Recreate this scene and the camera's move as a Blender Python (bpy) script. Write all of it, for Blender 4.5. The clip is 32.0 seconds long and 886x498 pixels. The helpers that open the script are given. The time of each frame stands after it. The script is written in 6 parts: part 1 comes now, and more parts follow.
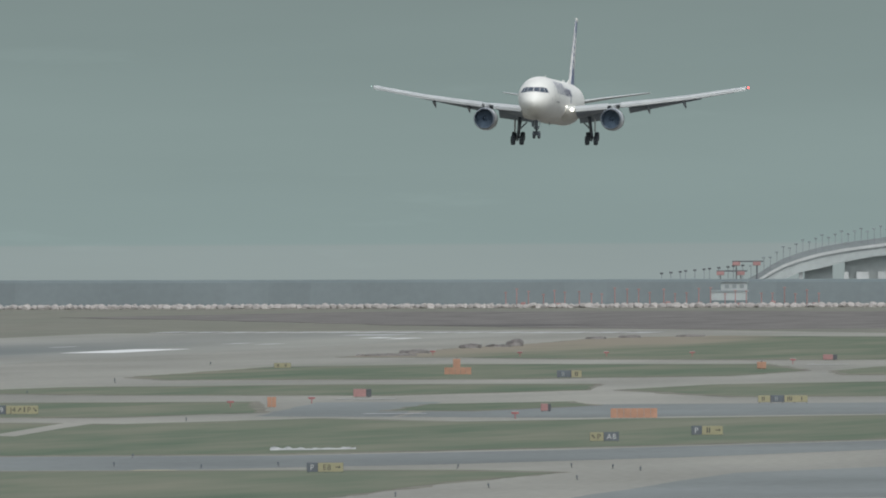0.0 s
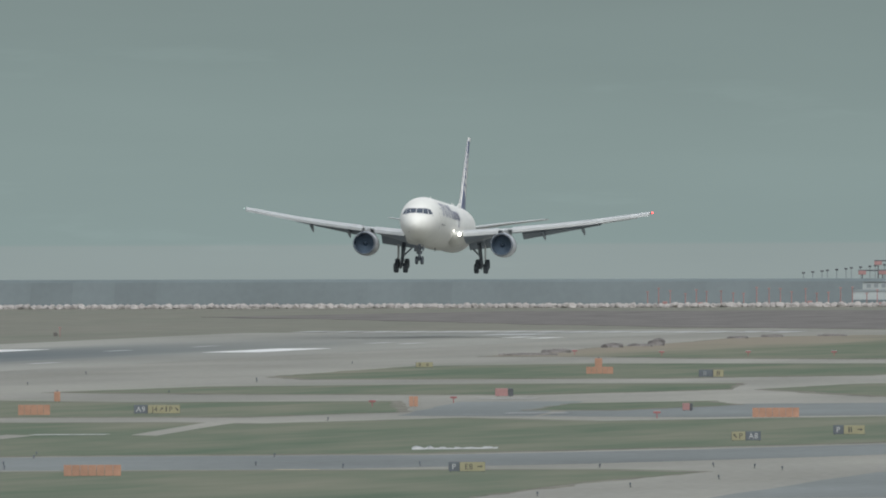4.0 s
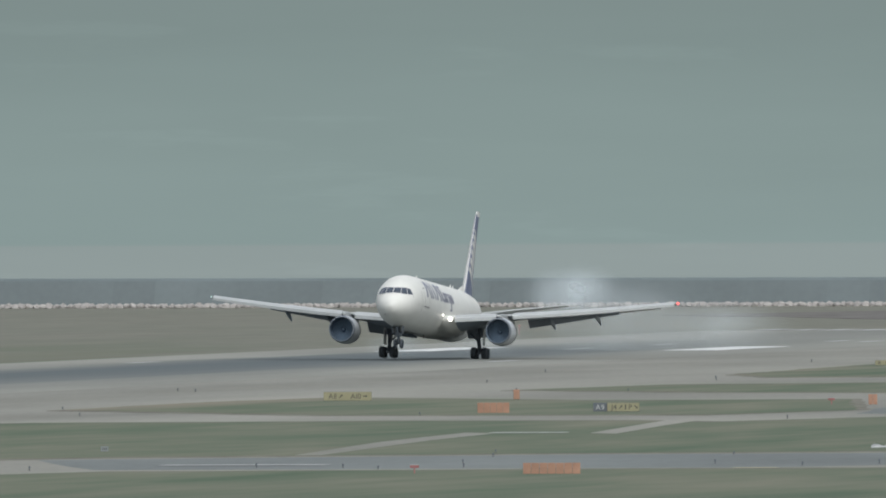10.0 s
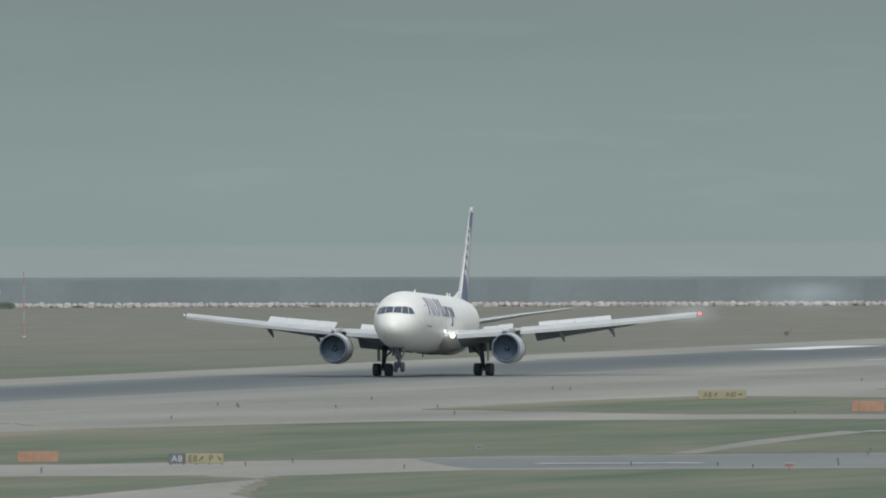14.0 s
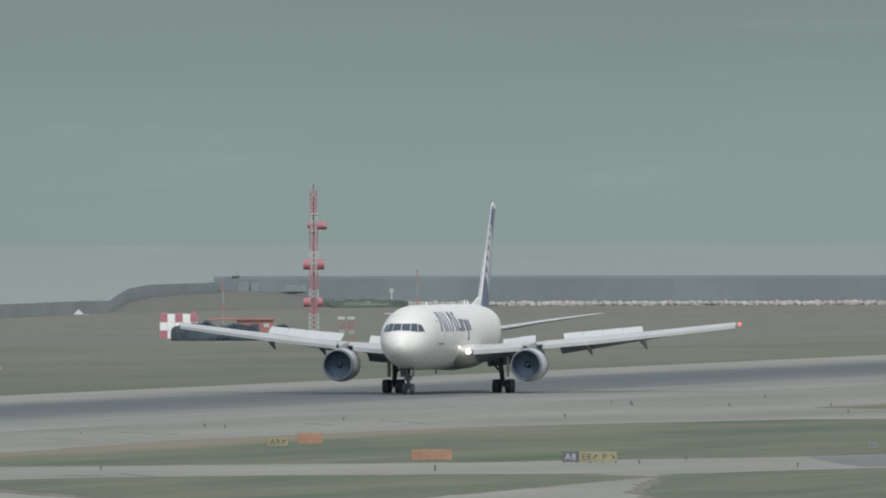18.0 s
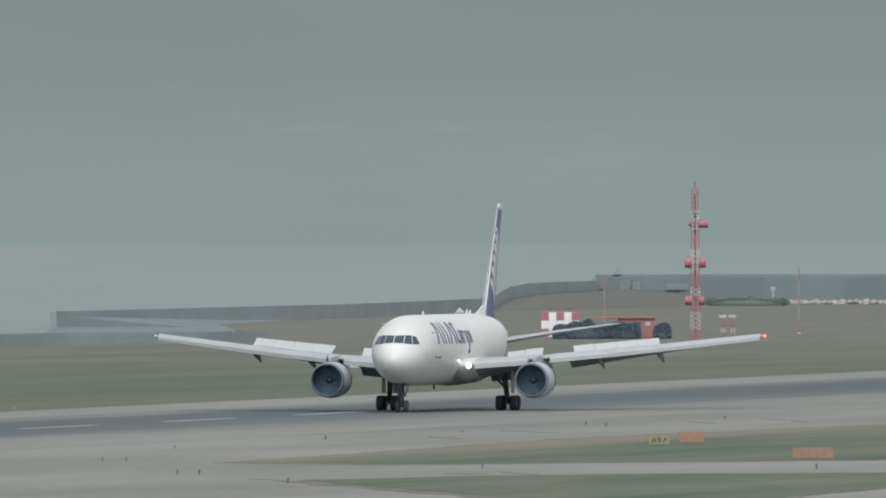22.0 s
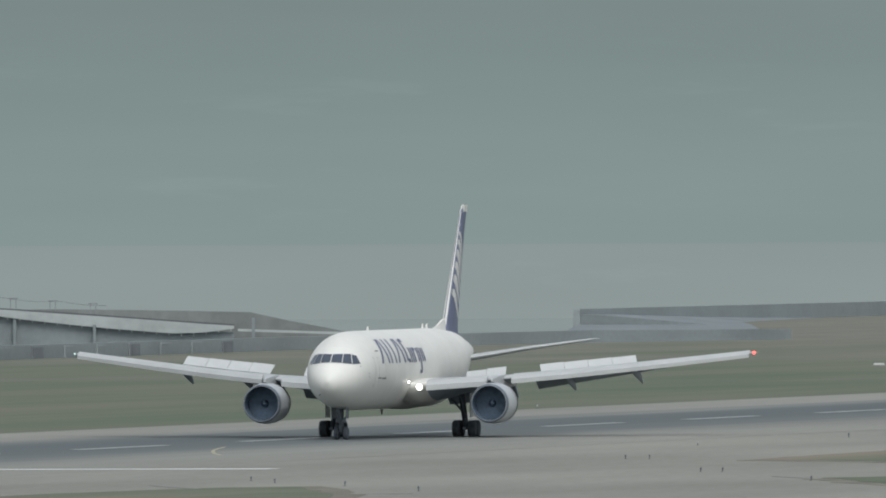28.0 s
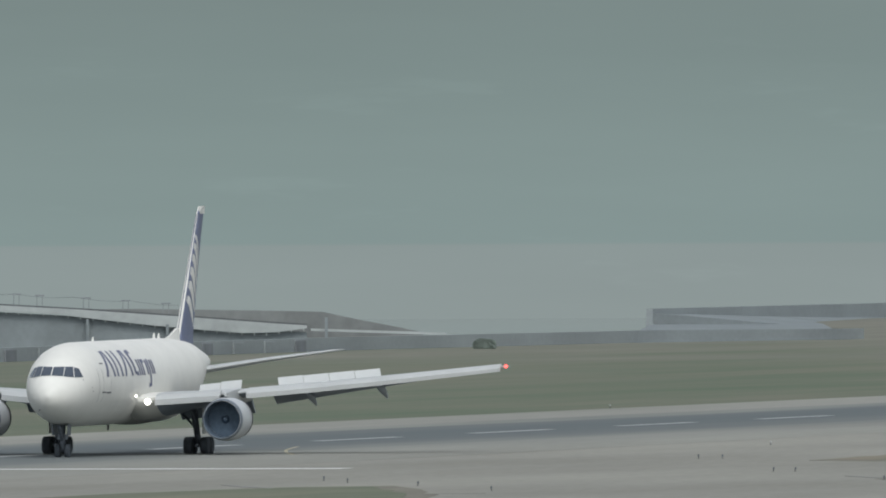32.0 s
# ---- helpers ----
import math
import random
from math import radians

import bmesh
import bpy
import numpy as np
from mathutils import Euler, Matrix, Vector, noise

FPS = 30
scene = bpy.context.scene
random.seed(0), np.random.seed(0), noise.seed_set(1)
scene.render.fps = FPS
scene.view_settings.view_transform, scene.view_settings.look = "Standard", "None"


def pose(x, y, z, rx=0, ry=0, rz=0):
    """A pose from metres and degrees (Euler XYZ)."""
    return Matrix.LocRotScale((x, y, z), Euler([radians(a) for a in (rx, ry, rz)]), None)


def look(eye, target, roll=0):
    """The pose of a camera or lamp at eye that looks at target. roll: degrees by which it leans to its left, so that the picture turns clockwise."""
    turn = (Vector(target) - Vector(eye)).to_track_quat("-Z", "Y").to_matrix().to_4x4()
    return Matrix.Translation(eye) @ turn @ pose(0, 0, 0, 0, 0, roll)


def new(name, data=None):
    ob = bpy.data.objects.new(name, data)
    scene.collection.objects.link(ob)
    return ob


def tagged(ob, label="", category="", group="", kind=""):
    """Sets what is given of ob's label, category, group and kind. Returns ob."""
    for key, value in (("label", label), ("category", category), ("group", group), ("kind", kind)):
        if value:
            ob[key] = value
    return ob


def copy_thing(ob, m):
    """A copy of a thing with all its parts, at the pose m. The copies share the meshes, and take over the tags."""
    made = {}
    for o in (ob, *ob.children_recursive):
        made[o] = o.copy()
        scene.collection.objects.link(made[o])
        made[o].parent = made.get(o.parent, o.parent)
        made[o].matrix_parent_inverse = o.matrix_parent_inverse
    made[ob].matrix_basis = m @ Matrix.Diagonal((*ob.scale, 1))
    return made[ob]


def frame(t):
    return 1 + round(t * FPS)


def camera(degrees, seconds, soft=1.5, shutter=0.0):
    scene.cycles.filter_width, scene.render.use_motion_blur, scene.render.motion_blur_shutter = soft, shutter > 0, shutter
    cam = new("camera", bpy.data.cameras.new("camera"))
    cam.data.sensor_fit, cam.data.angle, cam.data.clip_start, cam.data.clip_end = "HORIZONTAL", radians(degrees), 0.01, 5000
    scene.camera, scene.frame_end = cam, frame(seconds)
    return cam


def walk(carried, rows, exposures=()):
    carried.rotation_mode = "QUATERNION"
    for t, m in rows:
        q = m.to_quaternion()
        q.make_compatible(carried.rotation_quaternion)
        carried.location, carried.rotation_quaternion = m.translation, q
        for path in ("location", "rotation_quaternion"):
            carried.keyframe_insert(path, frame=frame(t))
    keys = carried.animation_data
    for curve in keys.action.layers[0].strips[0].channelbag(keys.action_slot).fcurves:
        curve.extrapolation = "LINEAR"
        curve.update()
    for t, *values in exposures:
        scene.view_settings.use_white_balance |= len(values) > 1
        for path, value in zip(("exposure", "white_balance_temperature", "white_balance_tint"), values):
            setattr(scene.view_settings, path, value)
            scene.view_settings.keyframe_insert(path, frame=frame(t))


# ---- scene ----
# The runway's centre line runs along y; the aircraft rolls towards -y. The camera stands beside the runway.
EYE = (363.0, 38.1, 16.92)
cam = camera(1.7706, 32.0, soft=1.9)
EXPOSURE = 0.0
walk(cam, [(t, pose(*EYE, 89.883, 0, a) @ pose(0, 0, 0, 0, 0, -0.26)) for t, a in (
    (0, 5.9874), (0.5, 5.9885), (1, 5.9953), (1.5, 6.0106), (2, 6.0427), (2.5, 6.0958), (3, 6.1500), (3.5, 6.2099), (5.5, 6.4566), (6, 6.5232), (6.5, 6.5961), (7, 6.6751), (7.5, 6.7564), (8, 6.8434), (8.5, 6.9224), (9, 7.0071), (9.5, 7.0918), (10, 7.1889), (10.5, 7.2883), (11, 7.3956), (11.5, 7.4927), (12, 7.5864), (12.5, 7.6813), (13, 7.7682), (13.5, 7.8529), (15.5, 8.2244), (16, 8.3385), (16.5, 8.4514), (17, 8.5497), (17.5, 8.6332), (18, 8.7247), (18.5, 8.8218), (19, 8.9133), (19.5, 9.0104), (20, 9.1030), (20.5, 9.1945), (21, 9.2938), (21.5, 9.3921), (22, 9.4869), (22.5, 9.5750), (23, 9.6699), (23.5, 9.7806), (24, 9.8890), (24.5, 9.9906), (26.5, 10.3531), (27, 10.4254), (27.5, 10.4841), (28, 10.5326), (28.5, 10.5744), (29, 10.6094), (29.5, 10.6331), (30, 10.6523), (30.5, 10.6670), (31, 10.6727), (31.5, 10.6760), (32, 10.6783))],
     exposures=[(0, EXPOSURE, 6200, 8), (25.0, EXPOSURE, 6200, 8), (28.5, EXPOSURE - 0.08, 6200, 8), (32.0, EXPOSURE - 0.08, 6200, 8)])

# ---- world, sun ----
sky_world = bpy.data.worlds.new("sky")
scene.world = sky_world
sky_world.use_nodes = True
_n = sky_world.node_tree.nodes
_sky = _n.new("ShaderNodeTexSky")
_sky.sky_type = "NISHITA"
_sky.sun_disc = False
_sky.sun_elevation = radians(52)
_sky.sun_rotation = radians(160)
_sky.air_density, _sky.dust_density = 1.2, 3.0
_hs = _n.new("ShaderNodeHueSaturation")  # the haze takes most of the blue out of the sky
_hs.inputs["Saturation"].default_value = 0.33
sky_world.node_tree.links.new(_sky.outputs[0], _hs.inputs["Color"])
sky_world.node_tree.links.new(_hs.outputs[0], _n["Background"].inputs[0])
_n["Background"].inputs[1].default_value = 0.15
sun_data = bpy.data.lights.new("sun", "SUN")
sun_data.energy, sun_data.angle, sun_data.color = 1.3, radians(24), (1.0, 0.97, 0.92)
sun = new("sun", sun_data)
# the sun stands high behind the camera and to its left
sun.matrix_world = look((0, 0, 0), Vector((-0.25, 0.78, -1.0)))


# ---- materials ----
def nodes_of(m):
    m.use_nodes = True
    return m.node_tree.nodes, m.node_tree.links


def mat(name, base, rough=0.6, metal=0.0, spec=0.5, var=0.12, scale=1.0, fine=14.0, bump=0.0, tint=None, stretch=(1, 1, 1), rnd=0.0, coat=0.0, ramp_at=(0.42, 0.98), detail=6):
    """A principled material: base colour varied by a coarse and a fine noise, with relief."""
    m = bpy.data.materials.new(name)
    n, l = nodes_of(m)
    b = n["Principled BSDF"]
    b.inputs["Roughness"].default_value, b.inputs["Metallic"].default_value = rough, metal
    b.inputs["Specular IOR Level"].default_value = spec
    b.inputs["Coat Weight"].default_value = coat
    tc = n.new("ShaderNodeTexCoord")
    mp = n.new("ShaderNodeMapping")
    mp.inputs["Scale"].default_value = stretch
    l.new(tc.outputs["Object"], mp.inputs[0])
    n1 = n.new("ShaderNodeTexNoise")
    n1.inputs["Scale"].default_value, n1.inputs["Detail"].default_value = scale, detail
    n2 = n.new("ShaderNodeTexNoise")
    n2.inputs["Scale"].default_value, n2.inputs["Detail"].default_value = scale * fine, min(4, detail)
    for q in (n1, n2):
        l.new(mp.outputs[0], q.inputs["Vector"])
    mixn = n.new("ShaderNodeMath")
    mixn.operation = "MULTIPLY_ADD"
    mixn.inputs[1].default_value = 0.4
    l.new(n2.outputs[0], mixn.inputs[0])
    l.new(n1.outputs[0], mixn.inputs[2])
    ramp = n.new("ShaderNodeValToRGB")
    dark = [max(0, c * (1 - 2.2 * var)) for c in base]
    light = tint or [min(1, c * (1 + 2.2 * var)) for c in base]
    ramp.color_ramp.elements[0].position, ramp.color_ramp.elements[1].position = ramp_at
    ramp.color_ramp.elements[0].color, ramp.color_ramp.elements[1].color = (*dark, 1), (*light, 1)
    l.new(mixn.outputs[0], ramp.inputs[0])
    out = ramp.outputs[0]
    if rnd:
        info = n.new("ShaderNodeObjectInfo")
        hsv = n.new("ShaderNodeHueSaturation")
        mr = n.new("ShaderNodeMapRange")
        mr.inputs[3].default_value, mr.inputs[4].default_value = 1 - rnd, 1 + rnd
        l.new(info.outputs["Random"], mr.inputs[0])
        l.new(mr.outputs[0], hsv.inputs["Value"])
        l.new(out, hsv.inputs["Color"])
        out = hsv.outputs[0]
    l.new(out, b.inputs["Base Color"])
    if bump:
        bp = n.new("ShaderNodeBump")
        bp.inputs["Strength"].default_value, bp.inputs["Distance"].default_value = bump, 0.02
        l.new(n2.outputs[0], bp.inputs["Height"])
        l.new(bp.outputs[0], b.inputs["Normal"])
    return m


def glow(name, colour, strength):
    m = bpy.data.materials.new(name)
    n, l = nodes_of(m)
    b = n["Principled BSDF"]
    b.inputs["Base Color"].default_value = (*colour, 1)
    b.inputs["Emission Color"].default_value = (*colour, 1)
    b.inputs["Emission Strength"].default_value = strength
    return m


M = dict(
    white=mat("white_paint", (0.69, 0.684, 0.640), 0.5, spec=0.35, var=0.03, scale=0.35, fine=6),
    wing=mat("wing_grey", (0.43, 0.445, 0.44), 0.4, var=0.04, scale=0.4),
    # flaps and wing undersides: their shade is in this darker grey
    wing_under=mat("flap_shade_grey", (0.215, 0.25, 0.285), 0.5, var=0.06, scale=0.6),
    spoiler=mat("spoiler_white", (0.47, 0.485, 0.48), 0.45, var=0.03, scale=0.8),
    # navy made paler: haze over the livery is in the colour
    navy=mat("navy_hazed", (0.105, 0.115, 0.20), 0.45, var=0.06, scale=0.5),
    violet=mat("fin_blue", (0.125, 0.145, 0.235), 0.45, var=0.08, scale=0.3),
    glass=mat("cockpit_glass", (0.07, 0.085, 0.11), 0.22, spec=0.4, var=0.05),
    steel=mat("gear_steel", (0.145, 0.165, 0.19), 0.4, metal=0.3, var=0.12, scale=3),
    tyre=mat("tyre_rubber", (0.055, 0.066, 0.077), 0.8, var=0.15, scale=4),
    rim=mat("wheel_rim", (0.35, 0.36, 0.37), 0.4, metal=0.6, var=0.1, scale=5),
    lip=mat("inlet_lip", (0.16, 0.185, 0.215), 0.5, metal=0.3, var=0.04, scale=1),
    # blued and lifted: part of the haze is put into this colour
    fan=mat("fan_haze_blue", (0.108, 0.146, 0.192), 0.95, spec=0.1, var=0.08, scale=4),
    seam=mat("panel_seam", (0.12, 0.12, 0.13), 0.6, var=0.1),
    concrete=mat("runway_concrete", (0.236, 0.232, 0.198), 0.8, spec=0.3, var=0.12, scale=0.012, fine=40, tint=(0.290, 0.281, 0.242), stretch=(3.5, 0.5, 1), ramp_at=(0.48, 0.92)),
    taxi=mat("taxiway_asphalt", (0.156, 0.169, 0.162), 0.8, spec=0.3, var=0.14, scale=0.015, fine=30, stretch=(2, 0.6, 1)),
    tar=mat("tar", (0.192, 0.191, 0.172), 0.7, var=0.10, scale=0.6),
    worn=mat("worn_marking", (0.36, 0.365, 0.355), 0.7, var=0.14, scale=0.5, stretch=(2, 0.4, 1)),
    margin=mat("dry_margin", (0.178, 0.170, 0.140), 0.95, spec=0.12, var=0.12, scale=0.1, fine=7, stretch=(3, 0.5, 1)),
    paint=mat("white_marking", (0.62, 0.62, 0.60), 0.6, var=0.08, scale=0.3, stretch=(2, 0.4, 1)),
    yellow_paint=mat("yellow_marking", (0.34, 0.30, 0.19), 0.6, var=0.1, scale=0.5),
    grass=mat("grass", (0.114, 0.157, 0.104), 0.95, spec=0.1, var=0.11, scale=0.034, fine=3.6, tint=(0.180, 0.179, 0.133), stretch=(2.6, 0.27, 1), ramp_at=(0.46, 0.94), detail=5),
    field=mat("dry_field", (0.124, 0.156, 0.108), 0.95, spec=0.1, var=0.065, scale=0.019, fine=5, tint=(0.159, 0.161, 0.122), stretch=(2.8, 0.2, 1), ramp_at=(0.47, 0.93), detail=5),
    rock=mat("pale_rock", (0.325, 0.305, 0.285), 0.85, var=0.10, scale=0.4, rnd=0.10),
    dyke=mat("dyke_concrete", (0.134, 0.163, 0.168), 0.85, var=0.07, scale=0.05, fine=20, stretch=(1, 1, 2)),
    slab=mat("facing_slab", (0.121, 0.142, 0.144), 0.85, var=0.06, scale=0.05, fine=20, rnd=0.055),
    # two paler copies of the dyke grey, with haze put into them
    dyke_mid=mat("grey_dyke", (0.258, 0.285, 0.286), 0.85, var=0.07, scale=0.05, fine=20, stretch=(1, 1, 2)),
    dyke_pale=mat("hazed_dyke", (0.215, 0.237, 0.238), 0.85, var=0.10, scale=0.05, fine=20, stretch=(1, 1, 2)),
    dyke_worn=mat("worn_panel", (0.140, 0.163, 0.165), 0.85, var=0.12, scale=0.3, fine=8),
    cowl=mat("cowl_grey", (0.47, 0.49, 0.50), 0.35, var=0.03, scale=0.5),
    mast_red=mat("mast_red", (0.37, 0.145, 0.17), 0.6, var=0.08, scale=0.8),
    pink=mat("faded_red", (0.29, 0.165, 0.155), 0.7, var=0.1, scale=0.8),
    approach=mat("approach_red", (0.31, 0.175, 0.165), 0.7, var=0.1, scale=0.8),
    hut_red=mat("hut_red", (0.32, 0.155, 0.138), 0.7, var=0.1, scale=0.5),
    bridge=mat("bridge_concrete", (0.335, 0.36, 0.35), 0.8, var=0.09, scale=0.12, fine=9),
    turf=mat("turf_bank", (0.195, 0.190, 0.162), 0.95, spec=0.12, var=0.08, scale=0.05, fine=8, tint=(0.15, 0.155, 0.14)),
    pier=mat("pier_concrete", (0.19, 0.205, 0.215), 0.85, var=0.12, scale=0.3),
    pale=mat("pale_concrete", (0.42, 0.43, 0.42), 0.8, var=0.1, scale=0.2),
    slate=mat("slate_wall", (0.182, 0.206, 0.21), 0.85, var=0.1, scale=0.1, fine=12),
    earth=mat("earth_bank", (0.150, 0.160, 0.155), 0.95, var=0.15, scale=0.05),
    hedge=mat("hedge_leaves", (0.195, 0.232, 0.205), 0.95, spec=0.1, var=0.08, scale=0.8),
    burnt=mat("grey_scrub", (0.152, 0.143, 0.133), 0.95, spec=0.1, var=0.13, scale=0.06, fine=7, stretch=(3, 0.5, 1)),
    scrub=mat("dry_scrub", (0.245, 0.232, 0.222), 0.95, spec=0.1, var=0.10, scale=0.8, rnd=0.10),
    leaf=mat("dark_leaves", (0.132, 0.166, 0.192), 0.95, spec=0.08, var=0.12, scale=0.8, rnd=0.12),
    # orange, red and sign yellow are dulled: haze put into the colours
    orange=mat("orange_board", (0.335, 0.19, 0.125), 0.6, var=0.10, scale=1.0),
    red=mat("red_paint", (0.34, 0.135, 0.13), 0.5, var=0.1, scale=0.8),
    signwhite=mat("white_coat", (0.72, 0.72, 0.70), 0.5, var=0.05, scale=0.8),
    yellow=mat("sign_yellow", (0.265, 0.248, 0.15), 0.5, var=0.05, scale=1.5),
    black=mat("sign_black", (0.095, 0.108, 0.122), 0.5, var=0.1, scale=1.5),
    ink=mat("sign_ink", (0.065, 0.065, 0.06), 0.6, var=0.05),
    iron=mat("dark_iron", (0.085, 0.09, 0.096), 0.6, metal=0.3, var=0.1, scale=2),
    red_glow=glow("red_lamp", (1.0, 0.07, 0.06), 5.0),
    lamp_glow=glow("landing_lamp", (1.0, 0.93, 0.82), 5.0),
    green_glow=glow("green_lamp", (0.75, 1.0, 0.9), 0.5),
)


# the grass strips are driest on the runway's side
_gn, _gl = nodes_of(M["grass"])
_gb = _gn["Principled BSDF"]
_go = _gb.inputs["Base Color"].links[0].from_socket
_gt, _gs, _gm, _gz, _ga, _gr, _gx = (_gn.new("ShaderNode" + k) for k in ("TexCoord", "SeparateXYZ", "Mapping", "TexNoise", "Math", "MapRange", "Mix"))
_gl.new(_gt.outputs["Object"], _gs.inputs[0])
_gl.new(_gt.outputs["Object"], _gm.inputs[0])
_gm.inputs["Scale"].default_value = (0.07, 0.008, 1)
_gz.inputs["Scale"].default_value, _gz.inputs["Detail"].default_value = 1.0, 4
_gl.new(_gm.outputs[0], _gz.inputs["Vector"])
_ga.operation = "MULTIPLY_ADD"
_ga.inputs[1].default_value = 44.0
_gl.new(_gz.outputs[0], _ga.inputs[0])
_gy, _gq = _gn.new("ShaderNodeMapRange"), _gn.new("ShaderNodeMath")
_gy.inputs[1].default_value, _gy.inputs[2].default_value, _gy.inputs[3].default_value, _gy.inputs[4].default_value = 1720.0, 1800.0, 60.0, 0.0
_gl.new(_gs.outputs[1], _gy.inputs[0])
_gl.new(_gs.outputs[0], _gq.inputs[0])
_gl.new(_gy.outputs[0], _gq.inputs[1])
_gl.new(_gq.outputs[0], _ga.inputs[2])
_gr.interpolation_type = "SMOOTHSTEP"
_gr.inputs[1].default_value, _gr.inputs[2].default_value, _gr.inputs[3].default_value, _gr.inputs[4].default_value = 75.0, 90.0, 0.92, 0.0
_gl.new(_ga.outputs[0], _gr.inputs[0])
_gx.data_type = "RGBA"
_gl.new(_gr.outputs[0], _gx.inputs["Factor"])
_gl.new(_go, _gx.inputs["A"])
_gx.inputs["B"].default_value = (0.228, 0.201, 0.156, 1)
_gl.new(_gx.outputs["Result"], _gb.inputs["Base Color"])
# the field turns from olive turf to pinkish dry scrub towards the shore
_fn, _fl = nodes_of(M["field"])
_fb = _fn["Principled BSDF"]
_fo = _fb.inputs["Base Color"].links[0].from_socket
_ft = _fn.new("ShaderNodeTexCoord")
_fs = _fn.new("ShaderNodeSeparateXYZ")
_fl.new(_ft.outputs["Object"], _fs.inputs[0])
_fm = _fn.new("ShaderNodeMapping")
_fm.inputs["Scale"].default_value = (0.035, 0.006, 1)
_fl.new(_ft.outputs["Object"], _fm.inputs[0])
_fz = _fn.new("ShaderNodeTexNoise")
_fz.inputs["Scale"].default_value, _fz.inputs["Detail"].default_value = 1.0, 5
_fl.new(_fm.outputs[0], _fz.inputs["Vector"])
_fa = _fn.new("ShaderNodeMath")
_fa.operation = "MULTIPLY_ADD"
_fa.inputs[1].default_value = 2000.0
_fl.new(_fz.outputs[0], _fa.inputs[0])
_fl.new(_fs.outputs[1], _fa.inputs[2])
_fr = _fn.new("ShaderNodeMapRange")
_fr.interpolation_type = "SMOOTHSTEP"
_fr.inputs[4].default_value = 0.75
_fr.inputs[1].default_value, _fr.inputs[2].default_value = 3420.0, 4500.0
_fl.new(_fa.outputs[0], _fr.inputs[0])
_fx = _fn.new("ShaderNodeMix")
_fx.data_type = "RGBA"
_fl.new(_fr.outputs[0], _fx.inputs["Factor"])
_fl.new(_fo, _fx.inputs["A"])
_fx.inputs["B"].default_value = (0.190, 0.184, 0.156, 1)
_fh, _fv, _fg = _fn.new("ShaderNodeHueSaturation"), _fn.new("ShaderNodeMapRange"), _fn.new("ShaderNodeTexNoise")
_fh.inputs["Color"].default_value = (0.190, 0.184, 0.156, 1)
_fg.inputs["Scale"].default_value, _fg.inputs["Detail"].default_value = 7.0, 6
_fl.new(_fm.outputs[0], _fg.inputs["Vector"])
_fv.inputs[1].default_value, _fv.inputs[2].default_value, _fv.inputs[3].default_value, _fv.inputs[4].default_value = 0.3, 0.7, 0.90, 1.10
_fl.new(_fg.outputs[0], _fv.inputs[0])
_fl.new(_fv.outputs[0], _fh.inputs["Value"])
_fl.new(_fh.outputs[0], _fx.inputs["B"])
_fl.new(_fx.outputs["Result"], _fb.inputs["Base Color"])


# ---- mesh helpers ----
def mesh_ob(name, bm, material, smooth=False):
    me = bpy.data.meshes.new(name)
    bmesh.ops.recalc_face_normals(bm, faces=bm.faces)
    bm.to_mesh(me)
    bm.free()
    for m in material if isinstance(material, (list, tuple)) else [material]:
        me.materials.append(m)
    if smooth:
        for p in me.polygons:
            p.use_smooth = True
    return new(name, me)


def part(name, bm, material, parent, label="", smooth=False):
    ob = mesh_ob(name, bm, material, smooth)
    ob.parent = parent
    if label:
        ob["label"] = label
    return ob


def thing(name, label, category, m=None, group=""):
    ob = new(name)
    ob.empty_display_size = 0.3
    if m is not None:
        ob.matrix_world = m
    return tagged(ob, label, category, group)


def box(bm, x0, x1, y0, y1, z0, z1, bevel=0.0, m=None):
    r = bmesh.ops.create_cube(bm, size=1.0)
    vs = r["verts"]
    for v in vs:
        v.co = Vector((x0 + (v.co.x + 0.5) * (x1 - x0), y0 + (v.co.y + 0.5) * (y1 - y0), z0 + (v.co.z + 0.5) * (z1 - z0)))
    if bevel:
        es = list({e for v in vs for e in v.link_edges})
        vs = bmesh.ops.bevel(bm, geom=es, offset=bevel, segments=2, affect="EDGES", profile=0.5)["verts"]
    if m is not None:
        bmesh.ops.transform(bm, matrix=m, verts=[v for v in vs if v.is_valid])
    return bm


def boxbm(*a, **k):
    return box(bmesh.new(), *a, **k)


def tube(bm, p0, p1, r0, r1=None, seg=10):
    r1 = r0 if r1 is None else r1
    p0, p1 = Vector(p0), Vector(p1)
    d = p1 - p0
    m = Matrix.Translation((p0 + p1) / 2) @ d.to_track_quat("Z", "Y").to_matrix().to_4x4()
    bmesh.ops.create_cone(bm, cap_ends=True, segments=seg, radius1=r0, radius2=r1, depth=d.length, matrix=m)
    return bm


def tubebm(*a, **k):
    return tube(bmesh.new(), *a, **k)


def loft(rings, close=True, caps=True):
    """Rings of points, joined one to the next."""
    bm = bmesh.new()
    vs = [[bm.verts.new(p) for p in r] for r in rings]
    n = len(vs[0])
    for a, b in zip(vs, vs[1:]):
        for i in range(n if close else n - 1):
            j = (i + 1) % n
            bm.faces.new((a[i], a[j], b[j], b[i]))
    if caps and close:
        bm.faces.new(vs[0])
        bm.faces.new(list(reversed(vs[-1])))
    return bm


